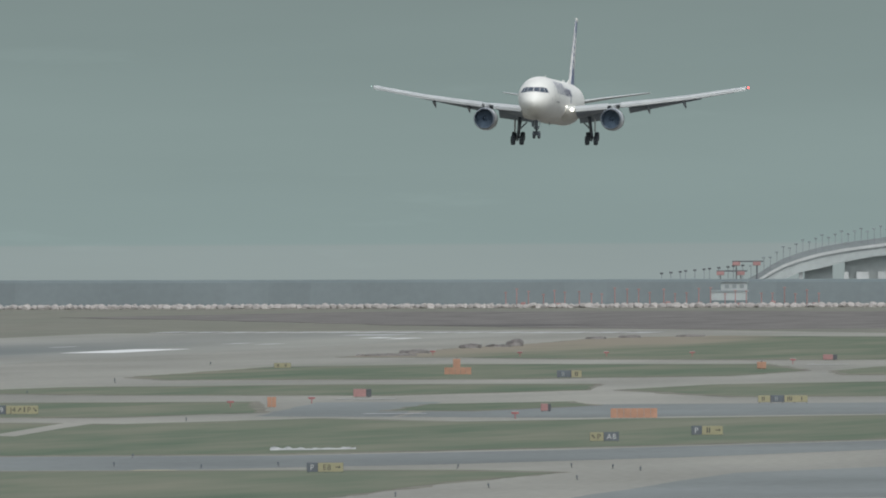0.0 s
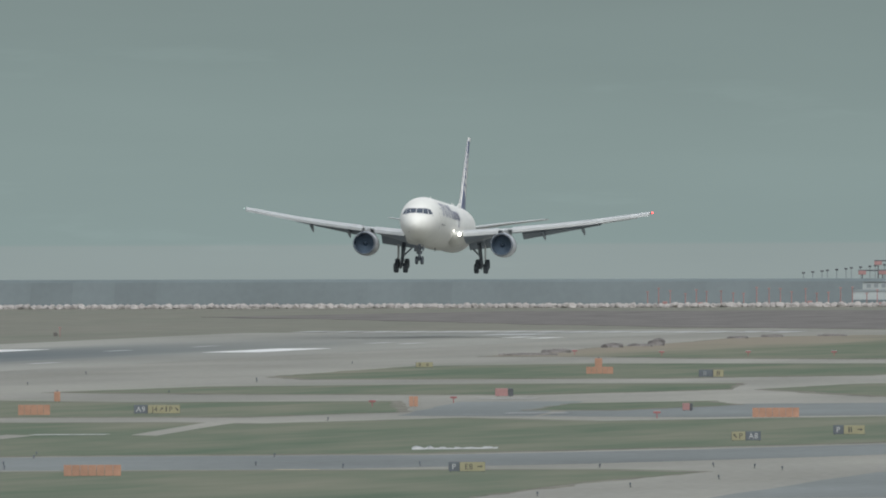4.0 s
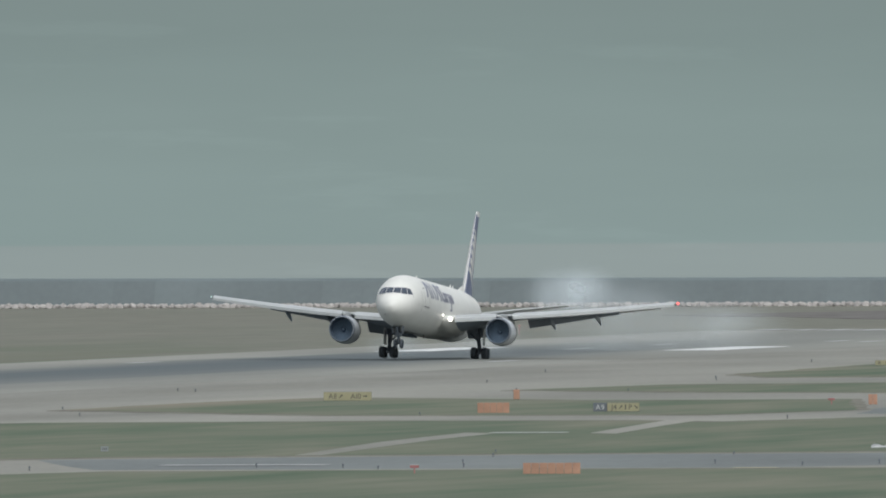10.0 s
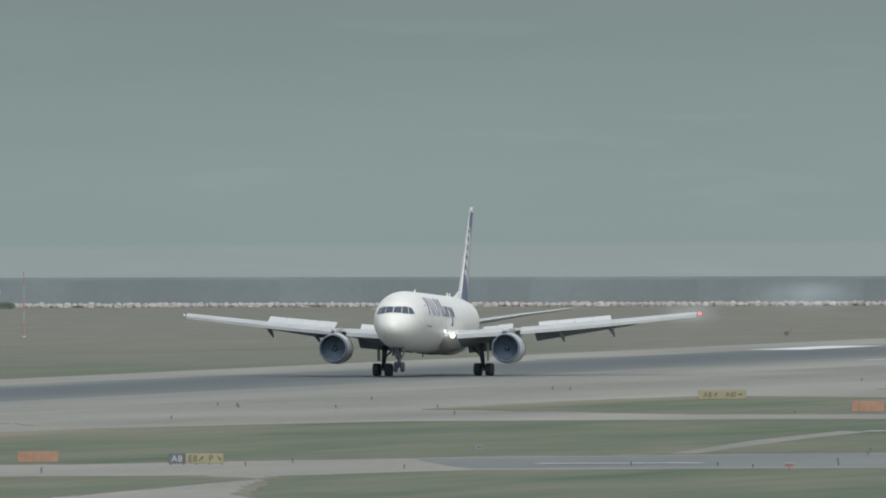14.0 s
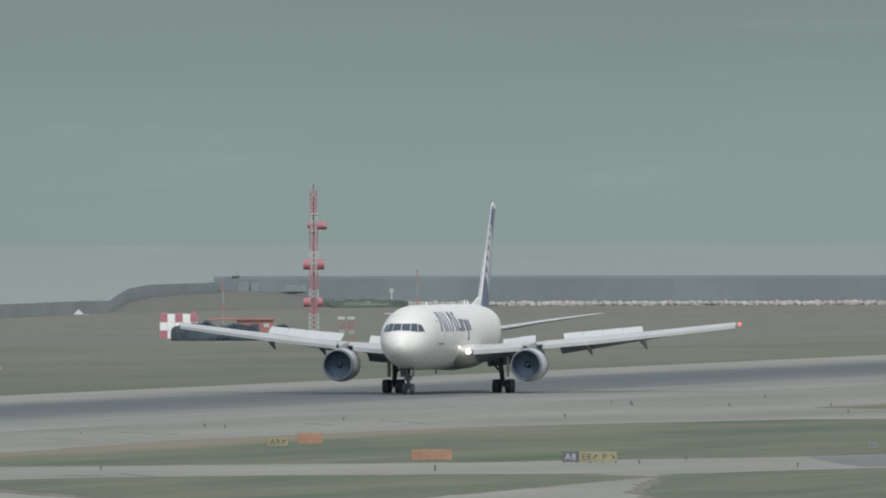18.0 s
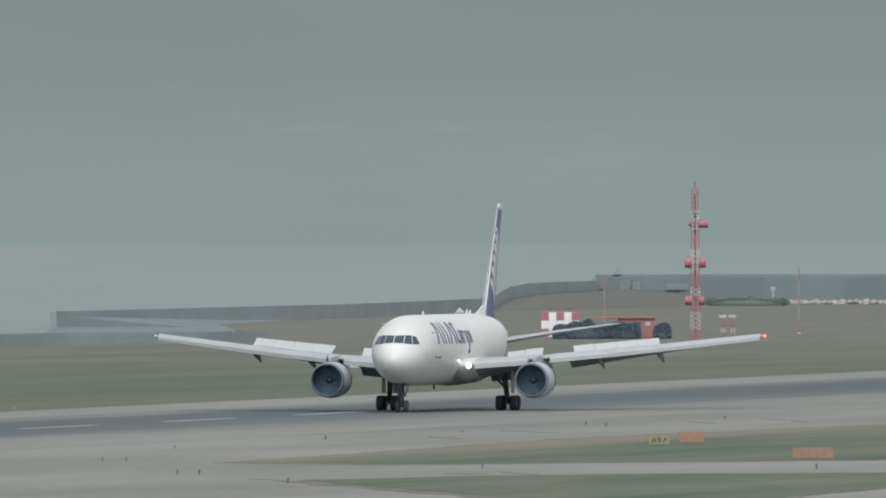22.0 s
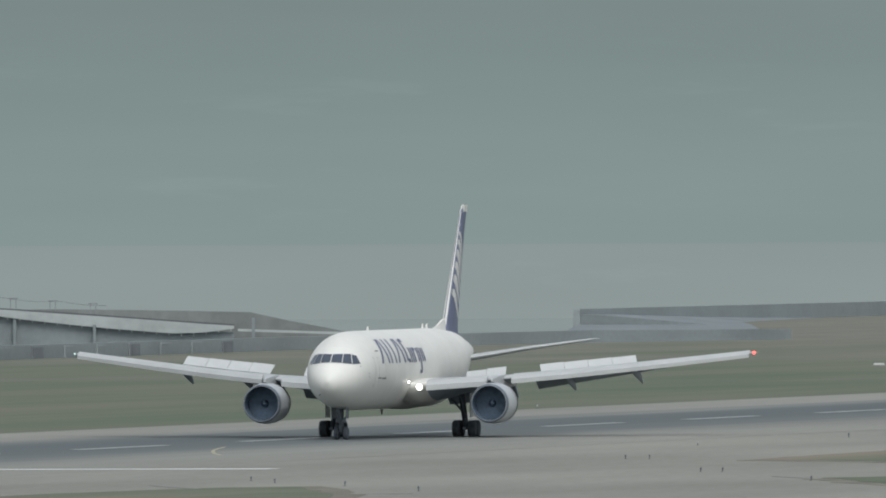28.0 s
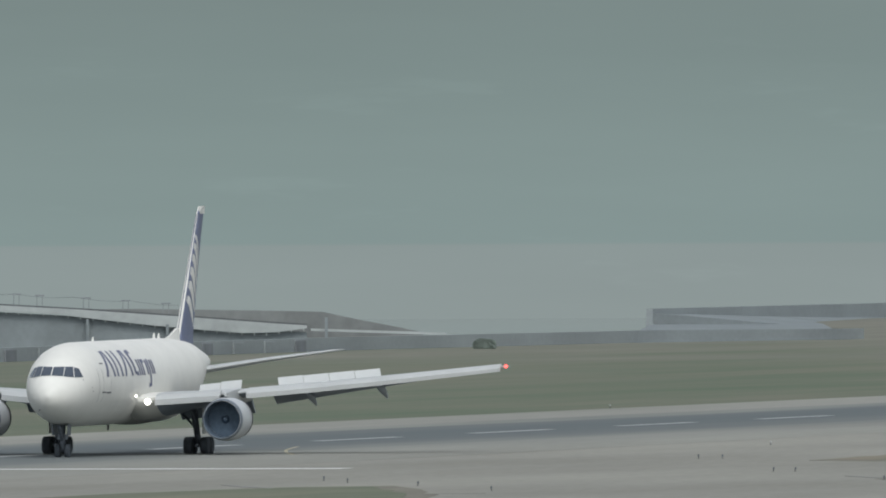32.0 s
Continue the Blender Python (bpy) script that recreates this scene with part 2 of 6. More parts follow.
def slab(pts, z0, z1):
    """A flat slab over an outline in plan."""
    bm = bmesh.new()
    top = [bm.verts.new((x, y, z1)) for x, y in pts]
    low = [bm.verts.new((x, y, z0)) for x, y in pts]
    f = bm.faces.new(top)
    n = len(pts)
    for i in range(n):
        j = (i + 1) % n
        bm.faces.new((top[i], low[i], low[j], top[j]))
    bmesh.ops.triangulate(bm, faces=[f])
    return bm


def rough_edge(pts, step, amount, seed):
    """An outline with a wavering edge."""
    rng = random.Random(seed)
    out = []
    for (x0, y0), (x1, y1) in zip(pts, pts[1:] + pts[:1]):
        d = math.hypot(x1 - x0, y1 - y0)
        k = max(1, int(d / step))
        for i in range(k):
            t = i / k
            a = amount if i else 0
            out.append((x0 + (x1 - x0) * t + rng.uniform(-a, a) * 0.25, y0 + (y1 - y0) * t + rng.uniform(-a, a)))
    return out


def words(name, text, height, material, parent, m):
    """Letters of the built-in font, each a thin solid mesh of its own, centred on m."""
    glyphs, at = [], 0.0
    for ch in text:
        c = bpy.data.curves.new(name, "FONT")
        c.body, c.size, c.extrude, c.resolution_u = ch, height / 0.7, 0.004, 3
        ob = bpy.data.objects.new(name, c)
        me = bpy.data.meshes.new_from_object(ob)
        bpy.data.objects.remove(ob)
        xs = [v.co.x for v in me.vertices]
        glyphs.append((me, at - min(xs)))
        at += max(xs) - min(xs) + 0.14 * height
    for me, x in glyphs:
        me.materials.clear()
        me.materials.append(material)
        o = new(name, me)
        o.parent = parent
        o.matrix_basis = m @ pose(x - (at - 0.14 * height) / 2, 0, 0)


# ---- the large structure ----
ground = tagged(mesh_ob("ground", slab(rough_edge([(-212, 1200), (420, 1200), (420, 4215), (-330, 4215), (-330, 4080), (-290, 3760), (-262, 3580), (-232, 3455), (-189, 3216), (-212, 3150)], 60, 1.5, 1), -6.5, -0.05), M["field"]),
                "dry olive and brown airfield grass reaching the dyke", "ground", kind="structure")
near = tagged(mesh_ob("ground", slab([(-212, -300), (600, -300), (600, 1199.9), (-212, 1199.9)], -6.5, -0.05), M["field"]),
              "dry airfield grass beside the runway", "ground", kind="structure")


def disc(r, z, seg=96):
    bm = bmesh.new()
    bmesh.ops.create_circle(bm, cap_ends=True, segments=seg, radius=r, matrix=Matrix.Translation((EYE[0], EYE[1], z)))
    return bm


M["sea"] = mat("sea", (0.16, 0.19, 0.19), 0.04, var=0.06, scale=0.01, fine=60)
sea = tagged(mesh_ob("water", disc(4930, -5.0), M["sea"]), "calm grey-green sea around the airfield", "sea", kind="structure")

# hazy distance: the sea's horizon and the sky over it
bd = bpy.data.materials.new("hazy_distance")
_bn, _bl = nodes_of(bd)
_bn.remove(_bn["Principled BSDF"])
_em = _bn.new("ShaderNodeEmission")
_geo = _bn.new("ShaderNodeNewGeometry")
_sep = _bn.new("ShaderNodeSeparateXYZ")
_bl.new(_geo.outputs["Position"], _sep.inputs[0])
_mr = _bn.new("ShaderNodeMapRange")
_mr.inputs[1].default_value, _mr.inputs[2].default_value = -20.0, 60.0
_bl.new(_sep.outputs[2], _mr.inputs[0])
_rp = _bn.new("ShaderNodeValToRGB")
HAZE = [(0.0, (0.300, 0.333, 0.320)), (0.335, (0.290, 0.330, 0.316)), (0.345, (0.286, 0.326, 0.312)), (0.349, (0.258, 0.318, 0.302)),
        (0.55, (0.252, 0.310, 0.292)), (0.75, (0.228, 0.280, 0.264)), (1.0, (0.208, 0.250, 0.236))]
_e = _rp.color_ramp.elements
_e[0].position, _e[0].color = HAZE[0][0], (*HAZE[0][1], 1)
_e[1].position, _e[1].color = HAZE[-1][0], (*HAZE[-1][1], 1)
for _p, _c in HAZE[1:-1]:
    _q = _e.new(_p)
    _q.color = (*_c, 1)
_bl.new(_mr.outputs[0], _rp.inputs[0])
# faint banks of cloud and haze
_bm = _bn.new("ShaderNodeMapping")
_bm.inputs["Scale"].default_value = (0.010, 0.010, 0.075)
_bl.new(_geo.outputs["Position"], _bm.inputs[0])
_bz = _bn.new("ShaderNodeTexNoise")
_bz.inputs["Scale"].default_value, _bz.inputs["Detail"].default_value = 1.0, 5
_bl.new(_bm.outputs[0], _bz.inputs["Vector"])
_br = _bn.new("ShaderNodeMapRange")
_br.inputs[1].default_value, _br.inputs[2].default_value, _br.inputs[3].default_value, _br.inputs[4].default_value = 0.3, 0.75, 0.97, 1.035
_bl.new(_bz.outputs[0], _br.inputs[0])
# a few long pale cloud patches
_cm = _bn.new("ShaderNodeMapping")
_cm.inputs["Scale"].default_value = (0.022, 0.022, 0.16)
_bl.new(_geo.outputs["Position"], _cm.inputs[0])
_cz = _bn.new("ShaderNodeTexNoise")
_cz.inputs["Scale"].default_value, _cz.inputs["Detail"].default_value, _cz.inputs["Roughness"].default_value = 1.0, 6, 0.6
_bl.new(_cm.outputs[0], _cz.inputs["Vector"])
_cr = _bn.new("ShaderNodeMapRange")
_cr.interpolation_type = "SMOOTHSTEP"
_cr.inputs[1].default_value, _cr.inputs[2].default_value, _cr.inputs[3].default_value, _cr.inputs[4].default_value = 0.58, 0.70, 1.0, 1.04
_bl.new(_cz.outputs[0], _cr.inputs[0])
_cx = _bn.new("ShaderNodeMath")
_cx.operation = "MULTIPLY"
_bl.new(_br.outputs[0], _cx.inputs[0])
_bl.new(_cr.outputs[0], _cx.inputs[1])
_bv = _bn.new("ShaderNodeHueSaturation")
_bl.new(_cx.outputs[0], _bv.inputs["Value"])
_bl.new(_rp.outputs[0], _bv.inputs["Color"])
_bl.new(_bv.outputs[0], _em.inputs[0])
_bl.new(_em.outputs[0], _bn["Material Output"].inputs[0])


def arc(r, a0, a1, z0, z1, n=60):
    rings = []
    for i in range(n + 1):
        a = radians(a0 + (a1 - a0) * i / n)
        x, y = EYE[0] - r * math.sin(a), EYE[1] + r * math.cos(a)
        rings.append([(x, y, z0), (x, y, z1)])
    return loft(rings, close=False)


backdrop = tagged(mesh_ob("backdrop", arc(4900, -60, 75, -30, 260), bd), "pale grey-green hazy sky over the sea's horizon", "sky", kind="structure")

# pavement: one apron on the camera's side, the runway proper on it
pavement = tagged(mesh_ob("pavement", slab([(-33, 1240), (260, 1240), (260, 3300), (64, 3385), (22, 3505), (-12, 3480), (-34, 3400)], -0.3, 0.0), M["concrete"]),
                  "pale weathered concrete of runway shoulders and taxiways", "pavement", kind="structure")
# the runway: concrete grey at its sides, darkened by tyre rubber along the wheel tracks
rw = mat("runway_surface", (0.236, 0.234, 0.204), 0.8, spec=0.3, var=0.11, scale=0.014, fine=40, stretch=(3, 0.3, 1))
_rn, _rl = nodes_of(rw)
_b = _rn["Principled BSDF"]
_old = _b.inputs["Base Color"].links[0].from_socket
_tc = _rn.new("ShaderNodeTexCoord")
_sx = _rn.new("ShaderNodeSeparateXYZ")
_rl.new(_tc.outputs["Object"], _sx.inputs[0])
_map = _rn.new("ShaderNodeMapping")
_map.inputs["Scale"].default_value = (0.25, 0.006, 1)
_rl.new(_tc.outputs["Object"], _map.inputs[0])
_nz = _rn.new("ShaderNodeTexNoise")
_nz.inputs["Scale"].default_value, _nz.inputs["Detail"].default_value = 1.0, 6
_rl.new(_map.outputs[0], _nz.inputs["Vector"])
_ad = _rn.new("ShaderNodeMath")
_ad.operation = "MULTIPLY_ADD"
_ad.inputs[1].default_value = 13.0
_rl.new(_nz.outputs[0], _ad.inputs[0])
_rl.new(_sx.outputs[0], _ad.inputs[2])
_mr2 = _rn.new("ShaderNodeMapRange")
_mr2.inputs[1].default_value, _mr2.inputs[2].default_value = -33.0, 47.0
_rl.new(_ad.outputs[0], _mr2.inputs[0])
_rr = _rn.new("ShaderNodeValToRGB")
_re = _rr.color_ramp.elements
_re[0].position, _re[0].color = 0.20, (0, 0, 0, 1)
_re[1].position, _re[1].color = 0.72, (0, 0, 0, 1)
for _p, _v in ((0.29, 0.85), (0.36, 1.0), (0.46, 0.95), (0.55, 0.75), (0.62, 0.3)):
    _re.new(_p).color = (_v, _v, _v, 1)
_rl.new(_mr2.outputs[0], _rr.inputs[0])
_mx = _rn.new("ShaderNodeMix")
_mx.data_type = "RGBA"
# little rubber lies beyond the touchdown zone
_rf, _rq = _rn.new("ShaderNodeMapRange"), _rn.new("ShaderNodeMath")
_rf.interpolation_type, _rq.operation = "SMOOTHSTEP", "MULTIPLY"
_rf.inputs[1].default_value, _rf.inputs[2].default_value, _rf.inputs[3].default_value, _rf.inputs[4].default_value = 2950.0, 3300.0, 1.0, 0.22
_rl.new(_sx.outputs[1], _rf.inputs[0])
_rl.new(_rr.outputs[0], _rq.inputs[0])
_rl.new(_rf.outputs[0], _rq.inputs[1])
_rl.new(_rq.outputs[0], _mx.inputs["Factor"])
_rl.new(_old, _mx.inputs["A"])
_mx.inputs["B"].default_value = (0.094, 0.110, 0.112, 1)
_rl.new(_mx.outputs["Result"], _b.inputs["Base Color"])
runway = tagged(mesh_ob("runway", slab([(-34.9, 1240), (25, 1240), (25, 3440), (-34.9, 3440)], -0.1, 0.012), rw),
                "grey runway darkened by tyre rubber along its middle", "runway", kind="structure")


def grown(pts, d, k):
    """An outline grown by d across and k times as much along the runway."""
    n, out = len(pts), []
    q = [Vector((x, y / k)) for x, y in pts]
    s = 1 if sum(a.x * b.y - b.x * a.y for a, b in zip(q, q[1:] + q[:1])) > 0 else -1
    for i in range(n):
        e = (q[(i + 1) % n] - q[i - 1]).normalized()
        out.append(((q[i].x + s * d * e.y), (q[i].y - s * d * e.x) * k))
    return out


def grass_strip(i, pts):
    """A grass strip between taxiways, with a dry margin round it."""
    tagged(mesh_ob("grass_strip", slab(rough_edge(pts, 5, 1.2, 10 + i), -0.2, 0.03), M["grass"]),
           "strip of short green and straw-coloured grass between taxiways", "grass", kind="stuff")
    tagged(mesh_ob("grass_margin", slab(rough_edge(grown(pts, 0.5, 13.0), 6, 1.8, 70 + i), -0.2, 0.014 + 0.0012 * i), M["margin"]), "dry straw-coloured margin of a grass strip", "dry grass", kind="stuff")


grass_strip(0, [(52.0, 1560.0), (47.4, 1598.0), (47.6, 1612.0), (51.3, 1640.0), (55.6, 1646.0), (64.0, 1612.0), (71.0, 1575.0), (93.1, 1462.0), (82.4, 1459.9)])
grass_strip(1, [(78.5, 1689.3), (84.6, 1707.1), (96.2, 1719.2), (112.8, 1721.7), (119.0, 1702.4), (120.1, 1663.5), (122.5, 1590.9), (151.9, 1401.2), (138.8, 1399.1), (106.6, 1594.2)])
grass_strip(2, [(118.2, 1722.5), (125.5, 1751.3), (155.6, 1758.7), (172.6, 1760.7), (183.1, 1758.3), (191.1, 1741.8), (190.1, 1691.7), (192.2, 1600.1), (210.1, 1409.0), (171.0, 1404.0), (130.3, 1627.7)])
grass_strip(3, [(54.8, 1802.3), (52.1, 1901.8), (49.8, 1962.3), (55.0, 2062.0), (70.1, 2114.8), (95.0, 2123.3), (114.1, 2120.5), (122.0, 2106.0), (131.6, 2153.9), (145.4, 2118.8), (159.4, 2146.2), (181.6, 2180.2), (196.2, 2007.5), (190.8, 1966.8), (174.7, 1909.8), (160.3, 1871.7), (142.7, 1865.7), (112.5, 1846.0), (94.1, 1804.9), (67.9, 1785.8)])
grass_strip(4, [(55.4, 2238.8), (56.4, 2317.0), (60.6, 2361.9), (87.8, 2321.0), (107.6, 2323.3), (120.4, 2212.7), (114.2, 2173.4), (84.2, 2180.6)])
grass_strip(5, [(128.9, 2230.6), (125.2, 2294.7), (134.1, 2313.8), (140.5, 2272.4), (136.4, 2225.7)])
grass_strip(6, [(65.5, 2442.5), (71.2, 2499.6), (93.2, 2523.9), (115.9, 2519.0), (122.4, 2448.9), (112.0, 2394.0), (86.5, 2411.1)])
grass_strip(7, [(125.3, 2449.2), (127.6, 2505.6), (140.0, 2535.9), (151.4, 2536.9), (165.8, 2366.8), (142.9, 2364.7)])
grass_strip(8, [(62.1, 2635.4), (58.9, 2778.7), (73.4, 2807.3), (105.2, 2792.4), (118.4, 2690.2), (118.2, 2625.4), (101.0, 2592.4), (69.9, 2596.8)])
grass_strip(9, [(121.5, 2690.4), (120.5, 2749.7), (132.6, 2759.5), (143.7, 2627.6), (127.7, 2634.2)])
grass_strip(10, [(48.3, 2941.0), (48.6, 2985.0), (46.8, 3040.0), (44.0, 3100.0), (44.8, 3135.0), (43.4, 3205.0), (40.3, 3272.0), (42.5, 3305.0), (50.0, 3328.0), (74.2, 3290.0), (97.4, 3250.5), (130.5, 2849.4), (101.1, 2865.5), (76.0, 2891.7), (59.6, 2929.0)])
# darker scrub beyond the runway's end
tagged(mesh_ob("scrub_patch", slab(rough_edge([(-66.0, 4027.7), (-80.0, 3950.0), (-92.0, 3880.0), (-62.0, 3790.0), (-26.0, 3655.7), (6.5, 3548.6), (25.3, 3510.8), (36.4, 3489.4), (56.0, 3498.0), (60.0, 3580.0), (38.0, 3833.9), (20.0, 3965.1), (-20.0, 4015.0)], 12, 4.0, 90), -0.3, -0.02), M["burnt"]),
       "patch of low grey-brown scrub beyond the runway", "scrub", kind="stuff")
LINKS = [
    [(124.2, 1855.3), (125.8, 1855.8), (119.6, 1960.0), (117.4, 2012.6), (114.6, 2020.0), (117.6, 1950.0)],
    [(124.0, 2014.4), (126.5, 2008.1), (121.6, 2080.0), (119.6, 2113.0), (116.8, 2119.8), (119.8, 2076.0)]]
for i, pts in enumerate(LINKS):
    tagged(mesh_ob("taxiway_link", slab(pts, -0.2, 0.045), M["concrete"]), "narrow paved service road across the grass", "service road", kind="structure")
DARK = [
    [(143.7, 1857.9), (161.6, 1860.0), (176.4, 1893.6), (192.8, 1958.2), (198.3, 1895.7), (189.0, 1839.5), (178.7, 1800.9), (164.6, 1770.4), (144.1, 1767.9), (123.7, 1765.2), (111.1, 1830.3)],
    [(135.8, 2170.4), (150.0, 2155.8), (176.5, 2190.6), (167.1, 2298.7), (137.1, 2283.9), (132.0, 2230.9)],
    [(124.1, 2179.9), (135.4, 2170.3), (123.6, 2318.9), (113.7, 2317.8)],
    [(205.8, 1601.5), (202.0, 1739.4), (210.9, 1793.0), (227.3, 1603.5)]]
for i, pts in enumerate(DARK):
    tagged(mesh_ob("taxiway", slab(rough_edge(pts, 20, 1.0, 40 + i), -0.2, 0.008), M["taxi"]), "grey asphalt taxiway with darker worn lanes", "taxiway", kind="structure")


# ---- runway markings ----
def marking(name, x0, x1, y0, y1, label, z=0.02, m="paint"):
    return tagged(mesh_ob(name, boxbm(x0, x1, y0, y1, z - 0.015, z), M[m]), label, "road marking", kind="structure", group="runway markings")


for k in range(11):
    marking("centre_line_dash", -5.25, -4.35, 1598 + 57.3 * k, 1628 + 57.3 * k, "white centre-line dash painted on the runway", m="worn")
for y0, y1 in ((3058, 3078), (3136, 3158)):
    marking("centre_line_dash", -5.25, -4.35, y0, y1, "white centre-line dash painted on the runway", m="worn")
for x in (-21.8, 8.7):
    marking("aiming_point_bar", x, x + 6.0, 3030, 3098, "broad white aiming-point bar on the runway")
for x, y, w, k in ((13.0, 2844, 1.3, "worn"), (-23.0, 2844, 1.3, "worn"), (7.2, 3194, 1.3, "worn"), (12.2, 3182, 1.3, "worn"), (15.2, 3290, 2.1, "paint"), (10.5, 3306, 2.1, "paint"), (1.2, 3370, 6.0, "worn")):
    marking("touchdown_bar", x, x + w, y, y + 21, "white touchdown-zone bar on the runway", m=k)
for k in range(15):
    marking("threshold_bar", -30.5 + 4.4 * k, -27.6 + 4.4 * k, 3450 - 3.4 * k, 3476 - 3.4 * k, "white threshold bar at the runway's end", m="worn")
marking("hold_stripe", -20, 33.5, 1752, 1755.5, "worn white stripe painted across the runway")
for x0, x1, y in ((111.8, 116.4, 2348), (110.4, 114.2, 2780), (130.6, 135.2, 2194), (124.3, 134.5, 1790), (116.4, 121.6, 2018)):
    marking("taxiway_stripe", x0, x1, y, y + 4, "worn white stripe painted across a taxiway", z=0.052, m="worn")
hook = [(12.5, 1844.5), (10.2, 1854.3), (8.2, 1864.2), (5.9, 1876.1), (3.9, 1888.1), (2.0, 1900.2)]
tagged(mesh_ob("lead_off_line", slab([(x - 0.08, y) for x, y in hook] + [(x + 0.08, y + 0.4) for x, y in reversed(hook)], 0.0, 0.02), M["yellow_paint"]), "faded yellow curved lead-off line", "road marking", kind="structure", group="runway markings")
for x0, x1, y in ((162.6, 165.2, 1767),):
    marking("lead_off_line", x0, x1, y, y + 2.2, "faded yellow lead-off line", m="yellow_paint")


# tar-filled cracks in the paved surfaces
TAR = [[(34.7, 2027.5), (36.7, 2023.8), (40.0, 2012.1), (41.3, 2011.6)], [(37.6, 1979.1), (40.0, 1972.5), (41.9, 1966.1)],
       [(36.8, 2097.5), (38.9, 2091.9), (41.0, 2083.0)], [(38.0, 2125.0), (41.2, 2113.9)], [(42.5, 2110.1), (46.3, 2092.4)], [(81.2, 1725.3), (83.9, 1722.6)], [(82.8, 1736.0), (84.5, 1729.9), (87.3, 1720.3)],
       [(44.5, 1658.6), (48.0, 1647.4), (51.0, 1639.4)], [(66.2, 1609.3), (68.6, 1610.3)], [(73.7, 1700.4), (77.8, 1688.5)]]
for line in TAR:
    pts = [(x, y - 0.7 * math.sin(math.pi * (i + 0.5) / len(line)) - 0.3) for i, (x, y) in enumerate(line)] + [(x + 0.2, y + 0.5) for x, y in reversed(line)]
    tagged(mesh_ob("tar_seam", slab(pts, -0.05, 0.026), M["tar"]), "dark tar-filled crack in the concrete", "road marking", "tar seams", "structure")


# ---- shore, dykes, distance ----
def bank(name, line, w, h, m, label, cat="dyke", lean=0.6, base=-6.0):
    """A dyke: a wall with sloping sides along a line in plan; h is the height of its top at each point."""
    rings = []
    for i, (x, y) in enumerate(line):
        a, b = line[max(0, i - 1)], line[min(len(line) - 1, i + 1)]
        d = Vector((b[0] - a[0], b[1] - a[1])).normalized()
        nx, ny = d.y, -d.x
        hh = h[i] if isinstance(h, (list, tuple)) else h
        s = w + lean * (hh - base)
        rings.append([(x + nx * s, y + ny * s, base), (x + nx * w, y + ny * w, hh), (x - nx * w, y - ny * w, hh), (x - nx * s, y - ny * s, base)])
    return tagged(mesh_ob(name, loft(rings), m), label, cat, kind="structure")


sea_dyke = bank("dyke", [(-320.5, 4268), (-140, 4262), (-10, 4262), (140, 4262)], 1.5, [4.25, 3.85, 3.55, 3.4], M["dyke"], "long dark grey concrete sea dyke")
bank("dyke", [(-298.6, 4052), (-278.7, 3800), (-278.7, 3581)], 0.4, [1.7, 1.85, 1.95], M["dyke_mid"], "grey concrete dyke along the shore", lean=0.02)
CREST = [(-294.9, 4014, 1.66), (-296.2, 4030, 2.55), (-298.1, 4050, 3.22), (-300.3, 4080, 3.62), (-305.9, 4140, 3.58), (-310.3, 4200, 3.52), (-316.0, 4240, 3.50), (-320.8, 4266, 3.5)]
bank("dyke", [(-293.3, 3985)] + [c[:2] for c in CREST], 0.3, [1.5] + [c[2] for c in CREST], M["dyke_mid"], "grey concrete dyke climbing from the shore wall", lean=0.05)
# the sea dyke's facing slabs, a little uneven in tone
rs = random.Random(31)
for k in range(80):
    x0, x1 = -320 + 6.3 * k, -320 + 6.3 * k + 6.3
    if x1 > 138:
        break
    yc = np.interp((x0 + x1) / 2, (-320.5, -140, 140), (4268, 4262, 4262))
    h = np.interp((x0 + x1) / 2, (-320.5, -140, -10, 140), (4.25, 3.85, 3.55, 3.4))
    t = 0.27 + rs.uniform(-0.008, 0.008)
    face = [(yc - 1.5 - 0.6 * (h - z) - o, z) for z, o in ((-0.4, t), (h - 0.4, t), (h - 0.4, -0.4), (-0.4, -0.4))]
    o = mesh_ob("facing_slab", loft([[(x, y, z) for y, z in face] for x in (x0, x1)]), M["slab"])
    o.parent = sea_dyke
# turf rising gently to the foot of that dyke
rings = []
for i, (x, y, h) in enumerate(CREST):
    u = i / (len(CREST) - 1)
    foot = max(0.05, h - 1.55 - 0.2 * math.sin(5 * u))
    toe = Vector((-294.0 + 10 * u, 4004 + 186 * u ** 1.3, -0.1))
    top = Vector((x + 0.7, y - 0.5, foot))
    rings.append([top.lerp(toe, k / 8) + Vector((0, 0, 0.3 * foot * math.sin(math.pi * k / 8))) for k in range(9)] + [Vector((toe.x, toe.y, -6.0)), Vector((x + 0.7, y - 0.5, -6.0))])
tagged(mesh_ob("embankment", loft(rings), M["turf"], smooth=True), "low brown turf slope rising to the dyke", "embankment", kind="structure")
# pale concrete apron sloping up to the shore dyke's near end
rings = []
for y, ztop, xtoe in ((3581.5, 1.35, -262.0), (3620, 1.0, -268.0), (3660, 0.6, -272.0), (3710, 0.2, -275.0), (3750, 0.02, -276.5)):
    rings.append([(-278.35, y, -6.0), (-278.35, y, ztop), (-277.2, y, ztop - 0.05), (xtoe, y, -0.035), (xtoe, y, -6.0)])
tagged(mesh_ob("apron", loft(rings), M["slate"]), "pale concrete apron sloping up to the dyke", "apron", kind="structure")
